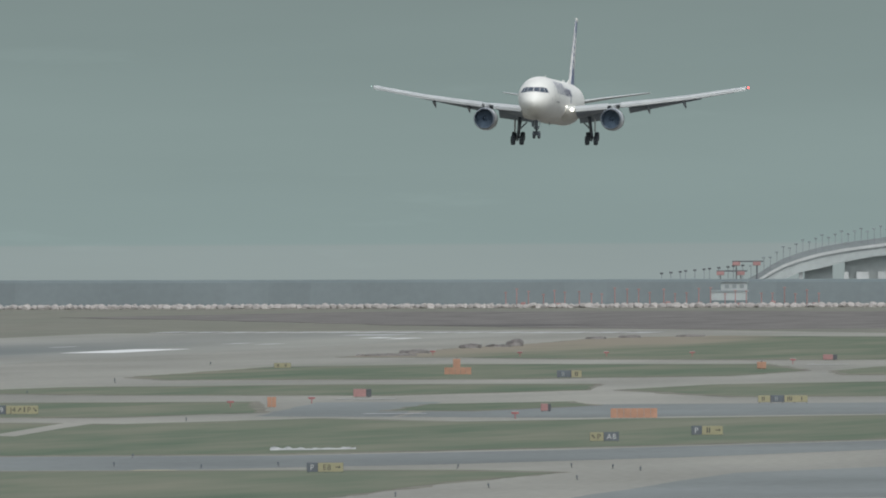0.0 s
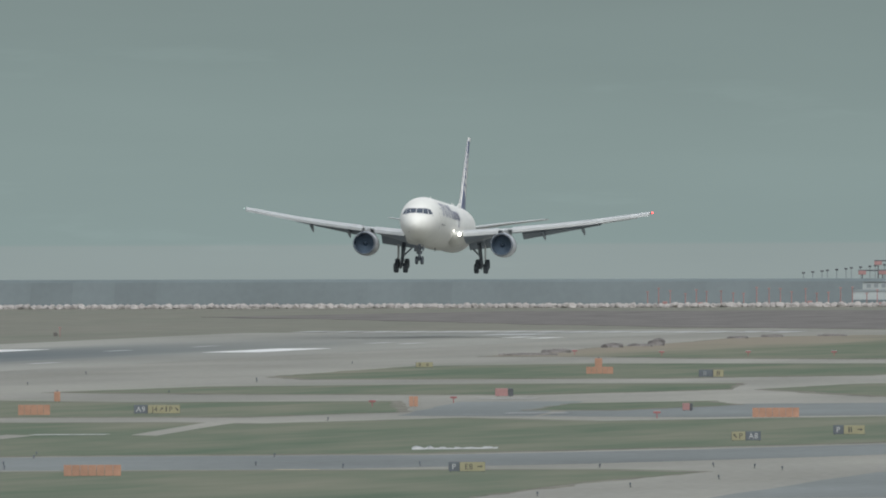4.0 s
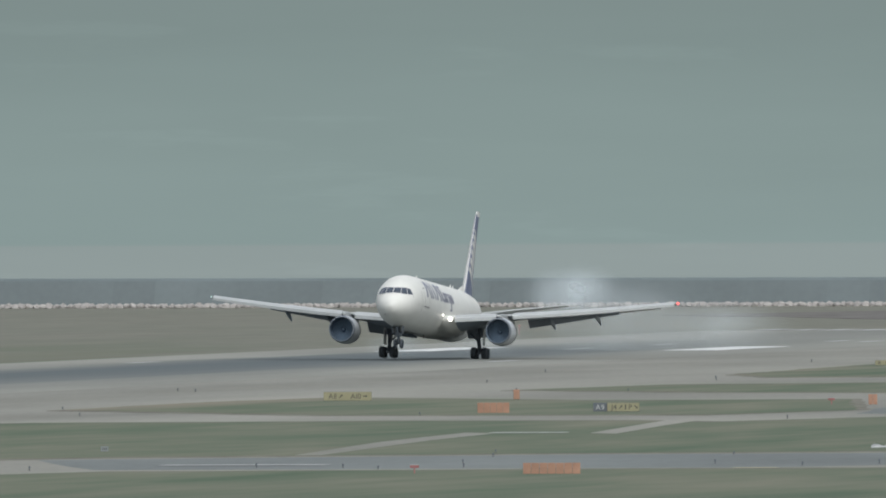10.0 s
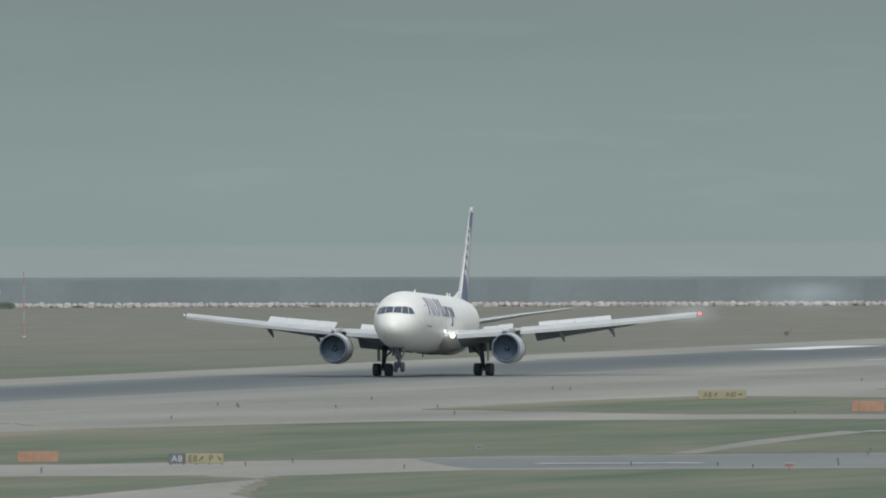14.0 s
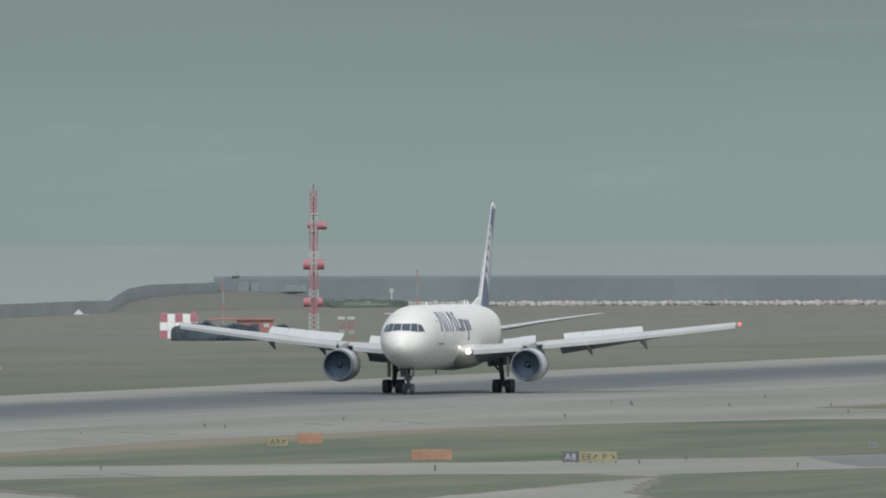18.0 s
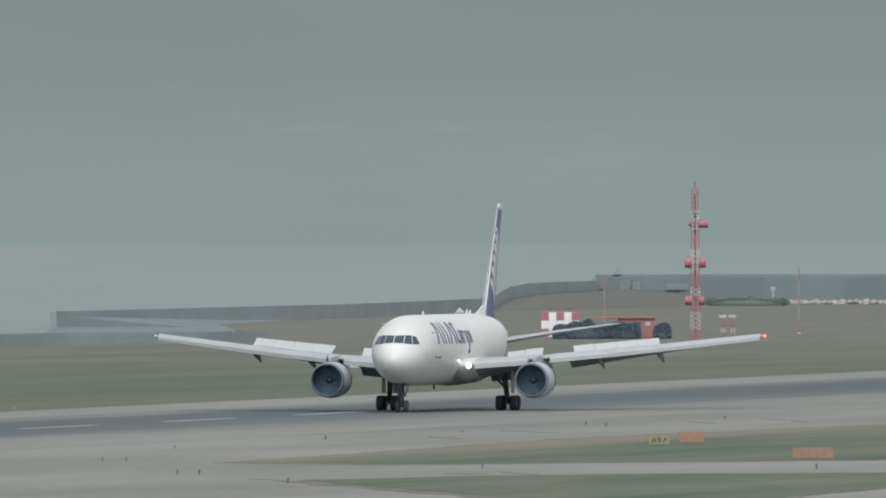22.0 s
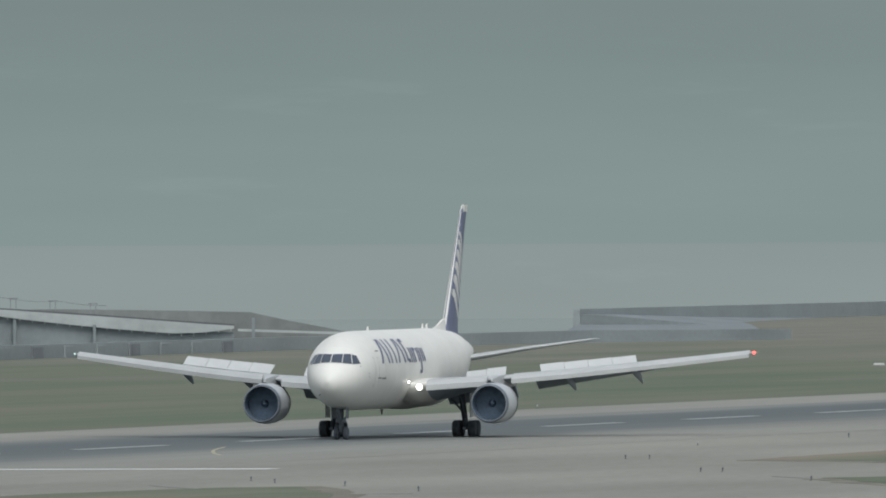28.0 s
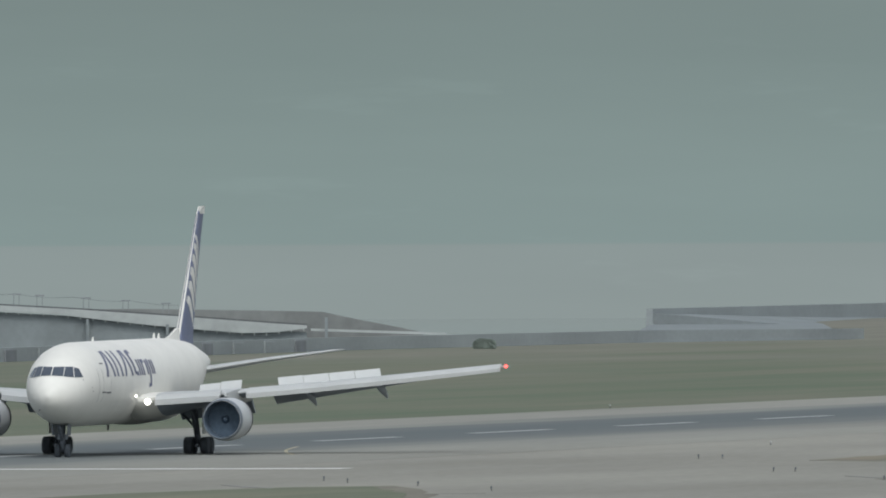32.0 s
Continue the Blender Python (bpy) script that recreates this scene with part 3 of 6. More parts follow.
# pale concrete quay between the parapet's end and the shore dyke
tagged(mesh_ob("quay", slab([(-216, 3240), (-204, 3160), (-191.0, 3217), (-233.5, 3456), (-256.5, 3581), (-268, 3640), (-278.9, 3760), (-278.9, 3583), (-247.5, 3400)], -6.0, -0.04), M["slate"]),
       "pale flat concrete quay beside the shore dyke", "quay", kind="structure")
bank("parapet", [(-213, 2500), (-213, 3030), (-205, 3165), (-190, 3225)], 0.4, [1.35, 1.35, 1.3, 1.15], M["dyke_mid"], "low grey concrete parapet along the water's edge", "wall", lean=0.0)
for k in range(19):
    x0 = -213.0
    y = 2700 + 17 * k
    tagged(mesh_ob("parapet_pier", boxbm(x0 + 0.39, x0 + 0.6, y, y + 5.5, -0.1, 1.15, 0.05), M["dyke_mid"] if k % 3 else M["pier"]), "concrete pier on the low parapet", "pier", group="parapet piers")

rng = random.Random(4)


def rock_mesh(seed):
    r = random.Random(seed)
    bm = bmesh.new()
    bmesh.ops.create_icosphere(bm, subdivisions=2, radius=1.0)
    for v in bm.verts:
        k = 1 + 0.35 * noise.noise(v.co * 1.3 + Vector((seed * 7.1, 0, 0)))
        v.co = Vector((v.co.x * 1.25 * k, v.co.y * k, max(-0.5, v.co.z * 0.72 * k)))
    return bm


ROCKS = []
for k in range(4):
    o = mesh_ob("boulder", rock_mesh(k), M["rock"])
    ROCKS.append(o.data)
    bpy.data.objects.remove(o)
k = 0
x = -286.5
while x < 12:
    o = new("boulder", ROCKS[k % 4])
    s = rng.uniform(0.55, 0.74) * (1.3 if x < -284 else 1.0)
    o.matrix_world = Matrix.Translation((x, 4203 - (x + 288) * 0.28 + rng.uniform(-0.3, 0.3), 0.1)) @ pose(0, 0, 0, rng.uniform(-14, 14), rng.uniform(-14, 14), rng.uniform(0, 360)) @ Matrix.Diagonal((s, s, s * 1.15, 1))
    tagged(o, "pale weathered boulder of the shore's rock line", "boulder", "shore boulders")
    x += s * rng.uniform(1.4, 1.75)
    k += 1
# ---- the aircraft: its space is (to its left, aft, up), from the ground under the main gear ----
NOSE = -28.0
RINGS = [(0.0, 0.04, 0.04, 4.0), (0.18, 0.48, 0.48, 4.01), (0.5, 0.85, 0.84, 4.04), (1.1, 1.28, 1.27, 4.12), (1.9, 1.64, 1.66, 4.25), (2.9, 1.95, 2.03, 4.42),
         (4.0, 2.18, 2.33, 4.56), (5.5, 2.37, 2.57, 4.65), (7.5, 2.48, 2.68, 4.69), (10, 2.515, 2.705, 4.70), (36, 2.515, 2.705, 4.70),
         (39, 2.40, 2.57, 4.80), (42, 2.11, 2.22, 5.04), (45, 1.68, 1.80, 5.32), (48, 1.20, 1.30, 5.48), (51, 0.73, 0.84, 5.62), (53.3, 0.38, 0.46, 5.68), (54.7, 0.13, 0.18, 5.70)]


def ring_at(s):
    """Half width, half height and centre height of the fuselage, smooth from ring to ring."""
    k = max(0, min(len(RINGS) - 2, sum(r[0] <= s for r in RINGS) - 1))
    p0, p1, p2, p3 = (RINGS[max(0, min(len(RINGS) - 1, k + d))] for d in (-1, 0, 1, 2))
    t, h = max(0.0, min(1.0, (s - p1[0]) / (p2[0] - p1[0]))), p2[0] - p1[0]
    out = []
    for i in (1, 2, 3):
        m1 = (p2[i] - p0[i]) / (p2[0] - p0[0]) * h
        m2 = (p3[i] - p1[i]) / (p3[0] - p1[0]) * h
        out.append((2 * t ** 3 - 3 * t ** 2 + 1) * p1[i] + (t ** 3 - 2 * t ** 2 + t) * m1 + (3 * t ** 2 - 2 * t ** 3) * p2[i] + (t ** 3 - t ** 2) * m2)
    return out


def skin_from_front(x, z, out=0.02):
    """The place on the nose's skin seen from ahead at (x, z)."""
    lo, hi = 0.0, 14.0
    for _ in range(40):
        mid = (lo + hi) / 2
        w, h, zc = ring_at(mid)
        if (x / w) ** 2 + ((z - zc) / h) ** 2 <= 1:
            hi = mid
        else:
            lo = mid
    n = Vector((x, -1.2, (z - 4.4) * 0.9)).normalized()
    return Vector((x, NOSE + hi, z)) + n * out


def skin_side(s, z, side, out=0.015):
    w, h, zc = ring_at(s)
    k = max(0.0, 1 - ((z - zc) / h) ** 2)
    return Vector((side * (w * math.sqrt(k) + out), NOSE + s, z))


def patch(corner, n, m):
    """A panel that follows the skin: corner(u, v) gives its places, u and v in 0..1."""
    bm = bmesh.new()
    vs = [[bm.verts.new(corner(i / n, j / m)) for j in range(m + 1)] for i in range(n + 1)]
    for i in range(n):
        for j in range(m):
            bm.faces.new((vs[i][j], vs[i + 1][j], vs[i + 1][j + 1], vs[i][j + 1]))
    return bm


plane = thing("cargo_airplane", "white twin-engine cargo jet with a blue striped fin", "airplane")
SEG = 48
STATIONS = sorted({r[0] for r in RINGS} | {0.08, 0.3, 0.8, 1.5, 2.4, 3.4, 4.7, 6.5, 8.7} | {36 + 0.75 * i for i in range(25)})
bm = loft([[(w * math.cos(2 * math.pi * i / SEG), NOSE + s, zc + h * math.sin(2 * math.pi * i / SEG)) for i in range(SEG)] for s, (w, h, zc) in ((q, ring_at(q)) for q in STATIONS)])
part("fuselage", bm, M["white"], plane, "glossy white fuselage", smooth=True)
# belly fairing
bm = loft([[(a * math.cos(2 * math.pi * i / 24), y, 2.82 + b * math.sin(2 * math.pi * i / 24)) for i in range(24)]
           for y, a, b in ((-8.6, 0.6, 0.3), (-6.8, 1.8, 0.62), (-4.6, 2.35, 0.82), (-1.5, 2.6, 0.92), (3, 2.4, 0.8), (7.5, 0.7, 0.3))])
part("belly_fairing", bm, M["white"], plane, "white belly fairing", smooth=True)
# windscreen: six panes
PANES = [((-0.035, 5.33), (-0.84, 5.29), (-0.78, 5.88), (-0.035, 5.86)), ((-0.89, 5.27), (-1.52, 5.21), (-1.31, 5.87), (-0.83, 5.88)), ((-1.57, 5.20), (-2.02, 5.22), (-1.68, 5.75), (-1.36, 5.85))]
for side in (1, -1):
    for p in PANES:
        def cn(u, v, p=p, side=side):
            a = [p[0][k] + (p[1][k] - p[0][k]) * u for k in (0, 1)]
            b = [p[3][k] + (p[2][k] - p[3][k]) * u for k in (0, 1)]
            return skin_from_front(side * -0.86 * (a[0] + (b[0] - a[0]) * v), a[1] + (b[1] - a[1]) * v, 0.03)
        part("windscreen_pane", patch(cn, 4, 3), M["glass"], plane, "dark cockpit window")
# brand lettering as plain bars, on both sides: station of the foot, station of the head, foot, head, width
LIVERY = [(7.2, 8.5, 5.2, 6.82, 0.58), (9.5, 9.0, 5.2, 6.82, 0.58), (10.6, 10.6, 5.2, 6.82, 0.55), (12.1, 12.1, 5.2, 6.82, 0.55), (13.2, 14.5, 5.2, 6.82, 0.58), (15.4, 15.0, 5.2, 6.82, 0.58),
          (16.5, 16.5, 5.3, 6.75, 0.62), (17.1, 17.1, 5.2, 5.45, 0.7), (17.1, 17.1, 6.58, 6.82, 0.8), (18.1, 18.1, 5.2, 6.2, 0.40), (18.8, 18.8, 5.2, 6.2, 0.40), (19.5, 19.5, 5.2, 6.2, 0.40), (19.9, 19.9, 5.98, 6.2, 0.5),
          (20.8, 20.8, 5.25, 6.15, 0.40), (21.5, 21.5, 4.45, 6.2, 0.42), (21.0, 21.0, 4.42, 4.66, 0.5), (22.3, 22.3, 5.25, 6.15, 0.40), (23.0, 23.0, 5.25, 6.15, 0.40)]
for side in (1, -1):
    for s0, s1, lo, hi, wid in LIVERY:
        part("livery_bar", patch(lambda u, v, s0=s0, s1=s1, lo=lo, hi=hi, wid=wid, side=side: skin_side(s0 + (s1 - s0) * v + wid * u, lo + (hi - lo) * v, side), 2, 7), M["navy"], plane, "navy bar of the livery")
    # doors and seams
    for s0, s1, z0, z1 in ((5.2, 5.24, 3.6, 5.7), (6.2, 6.24, 3.6, 5.7), (8.3, 8.33, 4.2, 6.9)):
        part("door_seam", patch(lambda u, v, s0=s0, s1=s1, z0=z0, z1=z1, side=side: skin_side(s0 + (s1 - s0) * u, z0 + (z1 - z0) * v, side), 1, 6), M["seam"], plane)
    part("registration_bar", patch(lambda u, v, side=side: skin_side(5.9 + 1.0 * u, 4.17 + 0.09 * v, side), 2, 1), M["seam"], plane, "dark bar in place of small writing")
    part("registration_bar", patch(lambda u, v, side=side: skin_side(7.1 + 1.3 * u, 4.13 + 0.11 * v, side), 2, 1), M["seam"], plane, "dark bar in place of small writing")
    for s0, z0, w in ((3.9, 4.28, 0.14), (3.75, 4.52, 0.10), (6.3, 6.02, 0.9), (2.6, 5.02, 0.10)):
        part("skin_mark", patch(lambda u, v, s0=s0, z0=z0, w=w, side=side: skin_side(s0 + w * u, z0 + 0.07 * v, side), 2, 1), M["seam"], plane)
part("nose_probe", tubebm((-0.7, NOSE + 1.2, 3.2), (-0.7, NOSE + 0.6, 3.1), 0.05, 0.03), M["seam"], plane)
for y, h in ((-13.4, 0.26), (7.4, 0.34), (9.0, 0.30)):
    part("antenna", loft([[(-0.05, y, 7.36), (0.05, y, 7.36), (0.05, y + 0.5, 7.36), (-0.05, y + 0.5, 7.36)], [(-0.03, y + 0.25, 7.4 + h), (0.03, y + 0.25, 7.4 + h), (0.03, y + 0.5, 7.4 + h), (-0.03, y + 0.5, 7.4 + h)]]), M["white"], plane, "white blade antenna")
part("belly_antenna", loft([[(-0.05, -8.2, 2.02), (0.05, -8.2, 2.02), (0.05, -7.7, 2.02), (-0.05, -7.7, 2.02)], [(-0.03, -7.95, 1.62), (0.03, -7.95, 1.62), (0.03, -7.75, 1.62), (-0.03, -7.75, 1.62)]]), M["seam"], plane, "small dark blade antenna")


def airfoil(x, le, te, z, t, n=9, deep=0.0):
    """A wing section at span x, from le to te, thickness t; deep: how far its underside bulges."""
    pts = []
    for i in range(n + 1):
        u = i / n
        pts.append((x, le + (te - le) * u * u, z + t * (1.5 * math.sqrt(u * u) * (1 - u * u) ** 0.8 + 0.06 * (1 - u))))
    for i in range(n - 1, 0, -1):
        u = i / n
        pts.append((x, le + (te - le) * u * u, z - t * 0.75 * (u * (1 - u * u) ** 0.9) - deep * math.sin(math.pi * (u * u) ** 0.7) ** 0.8))
    return pts


def wing_le(x):
    return -10.0 + (x - 2.0) * 0.655


def wing_te(x):
    return 2.6 if x < 8.2 else 2.6 + (x - 8.2) * 0.257


def wing_z(x):
    return 3.35 + (x - 2.0) * 0.098 + 0.0004 * (x - 2) ** 2 + 0.28 * max(0.0, 1 - (x - 2) / 9.5) ** 1.3


def wing_deep(x):
    return float(np.interp(x, (1.6, 2.6, 4, 6, 8.2, 11, 17, 23.8), (1.2, 1.12, 0.9, 0.5, 0.22, 0.12, 0.06, 0.0)))


WINGS = {}
GEARS = []
SPOILERS = []
BOGIES = []
for side, nm in ((1, "left"), (-1, "right")):
    def span(xs):
        thick = np.interp(xs, (1.6, 2.6, 4, 6, 8.2, 11, 14, 17, 20, 22, 23.4, 23.8), (0.62, 0.6, 0.55, 0.46, 0.38, 0.33, 0.29, 0.25, 0.21, 0.18, 0.16, 0.06))
        return loft([[(side * p[0], p[1], p[2]) for p in airfoil(x, wing_le(x), wing_te(x) - 0.5, wing_z(x), t, 14, wing_deep(x))] for x, t in zip(xs, thick)])

    w = part("wing", span([1.6, 2.6, 3.35, 4, 6, 8.2, 11, 14, 16.81]), [M["wing"], M["wing_under"], M["white"]], plane, "pale grey swept wing, its underside shade painted dark", smooth=True)
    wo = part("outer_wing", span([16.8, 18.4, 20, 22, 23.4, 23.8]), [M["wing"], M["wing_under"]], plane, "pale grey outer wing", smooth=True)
    # the underside's shade is put into a darker grey on downward faces
    for panel in (w, wo):
        for f in panel.data.polygons:
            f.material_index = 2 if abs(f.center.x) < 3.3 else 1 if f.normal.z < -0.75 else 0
    WINGS[side] = w, wo
    # slats, drooped ahead of the leading edge
    for a, b in ((3.4, 7.15), (8.7, 13.0), (13.01, 16.8), (16.81, 20.2), (20.21, 23.5)):
        rings = []
        for x in (a, b):
            y, z = wing_le(x), wing_z(x)
            deep = 0.04 if a < 5 else 0.0
            q = float(np.interp(x, (3.4, 9.0, 16.8, 23.5), (1.0, 0.95, 0.86, 0.7)))
            rings.append([(side * x, y + dy * q, z + dz * q) for dy, dz in ((-0.55, -0.42 - deep), (-0.56, -0.1), (-0.1, 0.17), (0.5, 0.3), (0.1, 0.02), (-0.3, -0.4 - deep))])
        part("slat", loft(rings), M["wing"], wo if a > 16.8 else w, "light grey leading-edge slat")
    # flaps, lowered behind the wing
    for a, b, c, dr, thin in ((2.6, 7.45, 2.1, 1.4, 0.1), (8.9, 17.8, 1.45, 0.78, 0.72)):
        rings = []
        for x in (a, b):
            y, z = wing_te(x) - 0.55, wing_z(x) - 0.1
            k = 1 - thin * (x - a) / (b - a)
            rings.append([(side * x, y, z + 0.02), (side * x, y + c * k * 0.5, z - dr * k * 0.38), (side * x, y + c * k, z - dr * k), (side * x, y + c * k * 0.9, z - dr * k), (side * x, y + c * k * 0.35, z - dr * k * 0.55), (side * x, y, z - 0.2)])
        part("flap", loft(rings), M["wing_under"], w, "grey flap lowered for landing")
    rings = []
    for x in (17.6, 21.8):
        y, z = wing_te(x) - 0.55, wing_z(x)
        rings.append([(side * x, y, z + 0.05), (side * x, y + 0.9, z - 0.15), (side * x, y + 0.88, z - 0.19), (side * x, y, z - 0.1)])
    part("aileron", loft(rings), M["wing"], wo)
    # flap-track fairings
    for x in (4.4, 11.3, 15.75):
        y, z = wing_te(x), wing_z(x) - 0.5
        part("flap_fairing", loft([[(side * x + r * 0.6 * math.cos(i * math.pi / 5), yy, zz + r * math.sin(i * math.pi / 5)) for i in range(10)]
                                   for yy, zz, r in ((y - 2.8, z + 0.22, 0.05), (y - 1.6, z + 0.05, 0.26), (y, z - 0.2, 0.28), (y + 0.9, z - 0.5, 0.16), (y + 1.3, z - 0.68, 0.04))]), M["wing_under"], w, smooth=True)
    # spoilers: hinged panels on the wing's upper side
    for a, b, dep in ((4.3, 5.66, 0.8), (5.68, 7.05, 0.95), (9.5, 11.08, 0.95), (11.1, 12.68, 0.93), (12.7, 14.28, 0.9), (14.3, 15.9, 0.86)):
        xm = (a + b) / 2
        hinge = Vector((side * xm, wing_te(xm) - 1.75, wing_z(xm) + 0.17))
        sk = 0.257 if a > 8 else 0.0
        bm = bmesh.new()
        hw = (b - a) / 2 * math.hypot(1, sk)
        low = [(-hw, 0, -0.02), (hw, 0, -0.02), (hw, dep, -0.02), (-hw, dep, -0.02)]
        vs = [bm.verts.new(p) for p in low] + [bm.verts.new((p[0], p[1], 0.04)) for p in low]
        for q in ((0, 1, 2, 3), (4, 5, 6, 7), (0, 1, 5, 4), (1, 2, 6, 5), (2, 3, 7, 6), (3, 0, 4, 7)):
            bm.faces.new([vs[i] for i in q])
        sp = part("spoiler", bm, M["spoiler"], w, "white spoiler panel")
        SPOILERS.append((sp, hinge, side, 14.4 if a > 8 else 0.0))
    # tip light
    tip = bmesh.new()
    bmesh.ops.create_uvsphere(tip, u_segments=12, v_segments=8, radius=0.10 if side > 0 else 0.06, matrix=Matrix.Translation((side * 23.8, wing_le(23.6) + 0.15, wing_z(23.7) + 0.02)))
    part("tip_light", tip, M["red_glow"] if side > 0 else M["green_glow"], wo, "glowing red tip light" if side > 0 else "small pale green tip light", smooth=True)

    # engine under the wing
    ex, ez, ey = side * 7.92, 2.38, -10.4
    slim = 0.89
    prof = [(0.0, 1.33), (0.06, 1.40), (0.25, 1.47), (0.7, 1.53), (1.6, 1.58), (2.8, 1.56), (3.6, 1.49), (4.2, 1.36)]
    N = 40

    def ring(y, r):
        return [(ex + slim * r * math.cos(2 * math.pi * i / N), ey + y, ez + slim * r * math.sin(2 * math.pi * i / N)) for i in range(N)]
    eng = part("engine", loft([ring(y, r) for y, r in prof], caps=False), M["cowl"], plane, "pale grey engine cowling", smooth=True)
    part("inlet_lip", loft([ring(y, r) for y, r in ((0.06, 1.352), (0.02, 1.362), (-0.02, 1.38), (0.0, 1.40), (0.09, 1.435), (0.3, 1.49))], caps=False), M["lip"], eng, "bright metal inlet lip", smooth=True)
    # duct, blades and spinner take the colour with the haze in it
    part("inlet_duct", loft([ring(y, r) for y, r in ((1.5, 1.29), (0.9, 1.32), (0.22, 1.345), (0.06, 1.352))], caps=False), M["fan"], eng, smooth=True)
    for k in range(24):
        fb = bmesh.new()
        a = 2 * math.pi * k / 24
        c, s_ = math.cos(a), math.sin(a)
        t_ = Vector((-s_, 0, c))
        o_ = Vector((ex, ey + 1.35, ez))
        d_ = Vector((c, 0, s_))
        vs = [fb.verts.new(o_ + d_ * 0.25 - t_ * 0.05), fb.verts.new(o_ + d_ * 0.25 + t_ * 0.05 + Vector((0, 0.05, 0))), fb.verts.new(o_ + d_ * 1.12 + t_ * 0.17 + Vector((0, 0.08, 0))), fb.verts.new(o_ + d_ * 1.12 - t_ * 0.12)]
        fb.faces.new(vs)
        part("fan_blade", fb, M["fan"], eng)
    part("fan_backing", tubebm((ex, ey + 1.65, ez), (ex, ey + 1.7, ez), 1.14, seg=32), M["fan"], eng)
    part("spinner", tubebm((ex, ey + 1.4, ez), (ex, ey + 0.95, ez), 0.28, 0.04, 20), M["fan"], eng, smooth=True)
    part("nozzle", loft([ring(y, r) for y, r in ((3.5, 1.05), (4.4, 0.92), (5.4, 0.72), (6.1, 0.55))], caps=True), M["steel"], eng, "bare metal exhaust nozzle", smooth=True)
    part("cowl_seam", loft([ring(y, r) for y, r in ((3.3, 1.545), (3.75, 1.505), (4.22, 1.42), (4.22, 1.30), (3.4, 1.40))], caps=False), M["seam"], eng)
    rings = []
    for y, wd, z0, z1 in ((ey + 1.2, 0.08, 3.85, 4.05), (ey + 2.8, 0.2, 3.6, 4.2), (ey + 5.0, 0.24, 3.3, 4.3), (ey + 8.5, 0.16, 3.45, 4.0), (ey + 10.4, 0.03, 3.5, 3.7)):
        rings.append([(ex - wd, y, z0), (ex + wd, y, z0), (ex + wd, y, z1), (ex - wd, y, z1)])
    part("pylon", loft(rings), M["wing"], plane, "grey engine pylon")
    # main gear: strut, bogie with four wheels, door
    gx, gy = side * 4.65, -1.1
    g = part("main_gear", tubebm((gx - side * 0.35, gy - 0.2, 3.3), (gx, gy, 0.62), 0.24, 0.19, 14), M["steel"], plane, "grey steel main-gear strut", smooth=True)
    GEARS.append(g)
    BOGIES.append((part("bogie_beam", tubebm((gx, gy - 0.75, 0.58), (gx, gy + 0.75, 0.58), 0.12), M["steel"], g), (gx, gy, 0.58)))
    part("side_brace", tubebm((gx - side * 1.1, gy + 0.3, 2.6), (gx, gy, 1.5), 0.09), M["steel"], g)
    part("torque_link", tubebm((gx, gy - 0.30, 0.75), (gx, gy - 0.42, 1.25), 0.08), M["steel"], g)
    part("drag_brace", tubebm((gx - side * 0.2, gy - 1.7, 2.9), (gx, gy - 0.1, 1.2), 0.07), M["steel"], g)
    part("gear_door", boxbm(gx + side * 0.35, gx + side * 0.41, gy - 0.7, gy + 0.6, 1.35, 3.0, 0.02), M["wing"], g, "pale gear door")
    for yy in (gy - 0.72, gy + 0.72):
        for xx in (-0.54, 0.54):
            wh = part("wheel", loft([[(gx + xx + o, yy + r * math.cos(2 * math.pi * i / 22), 0.575 + r * math.sin(2 * math.pi * i / 22)) for i in range(22)]
                                     for o, r in ((-0.25, 0.36), (-0.26, 0.48), (-0.19, 0.565), (0.0, 0.575), (0.19, 0.565), (0.26, 0.48), (0.25, 0.36))]), M["tyre"], g, "black tyre", smooth=True)
            rim = part("rim", tubebm((gx + xx - 0.235, yy, 0.575), (gx + xx + 0.235, yy, 0.575), 0.30, seg=16), M["rim"], g, "grey wheel rim")
            BOGIES += [(wh, (gx, gy, 0.58)), (rim, (gx, gy, 0.58))]
    # tailplane
    tp = loft([[(side * p[0], p[1], p[2]) for p in airfoil(x, le, te, z, t, 7)] for x, le, te, z, t in ((0.3, 17.0, 23.4, 5.05, 0.5), (1.5, 17.8, 23.6, 5.25, 0.46), (5, 20.3, 24.4, 5.88, 0.3), (9.0, 23.1, 25.4, 6.48, 0.16), (9.31, 23.5, 25.5, 6.54, 0.06))])
    part("tailplane", tp, M["wing"], plane, "pale grey tailplane", smooth=True)

# fin
fin_sec = ((6.8, 14.4, 21.2, 0.30), (7.6, 15.8, 21.2, 0.27), (11, 18.7, 22.5, 0.20), (14, 21.2, 23.9, 0.13), (15.5, 22.5, 24.8, 0.09), (15.85, 23.2, 24.9, 0.04))


def fin_ring(z, le, te, t):
    us = (0, 0.03, 0.1, 0.25, 0.5, 0.75, 1)
    th = (0, 0.5, 0.85, 1, 0.85, 0.5, 0.05)
    return [(t * k, le + (te - le) * u, z) for u, k in zip(us, th)] + [(-t * k, le + (te - le) * u, z) for u, k in list(zip(us, th))[-2:0:-1]]


fin = part("fin", loft([fin_ring(*s) for s in fin_sec]), M["violet"], plane, "blue tail fin with white slanting stripes")


def fin_le(z):
    return np.interp(z, [s[0] for s in fin_sec], [s[1] for s in fin_sec])


def fin_te(z):
    return np.interp(z, [s[0] for s in fin_sec], [s[2] for s in fin_sec])


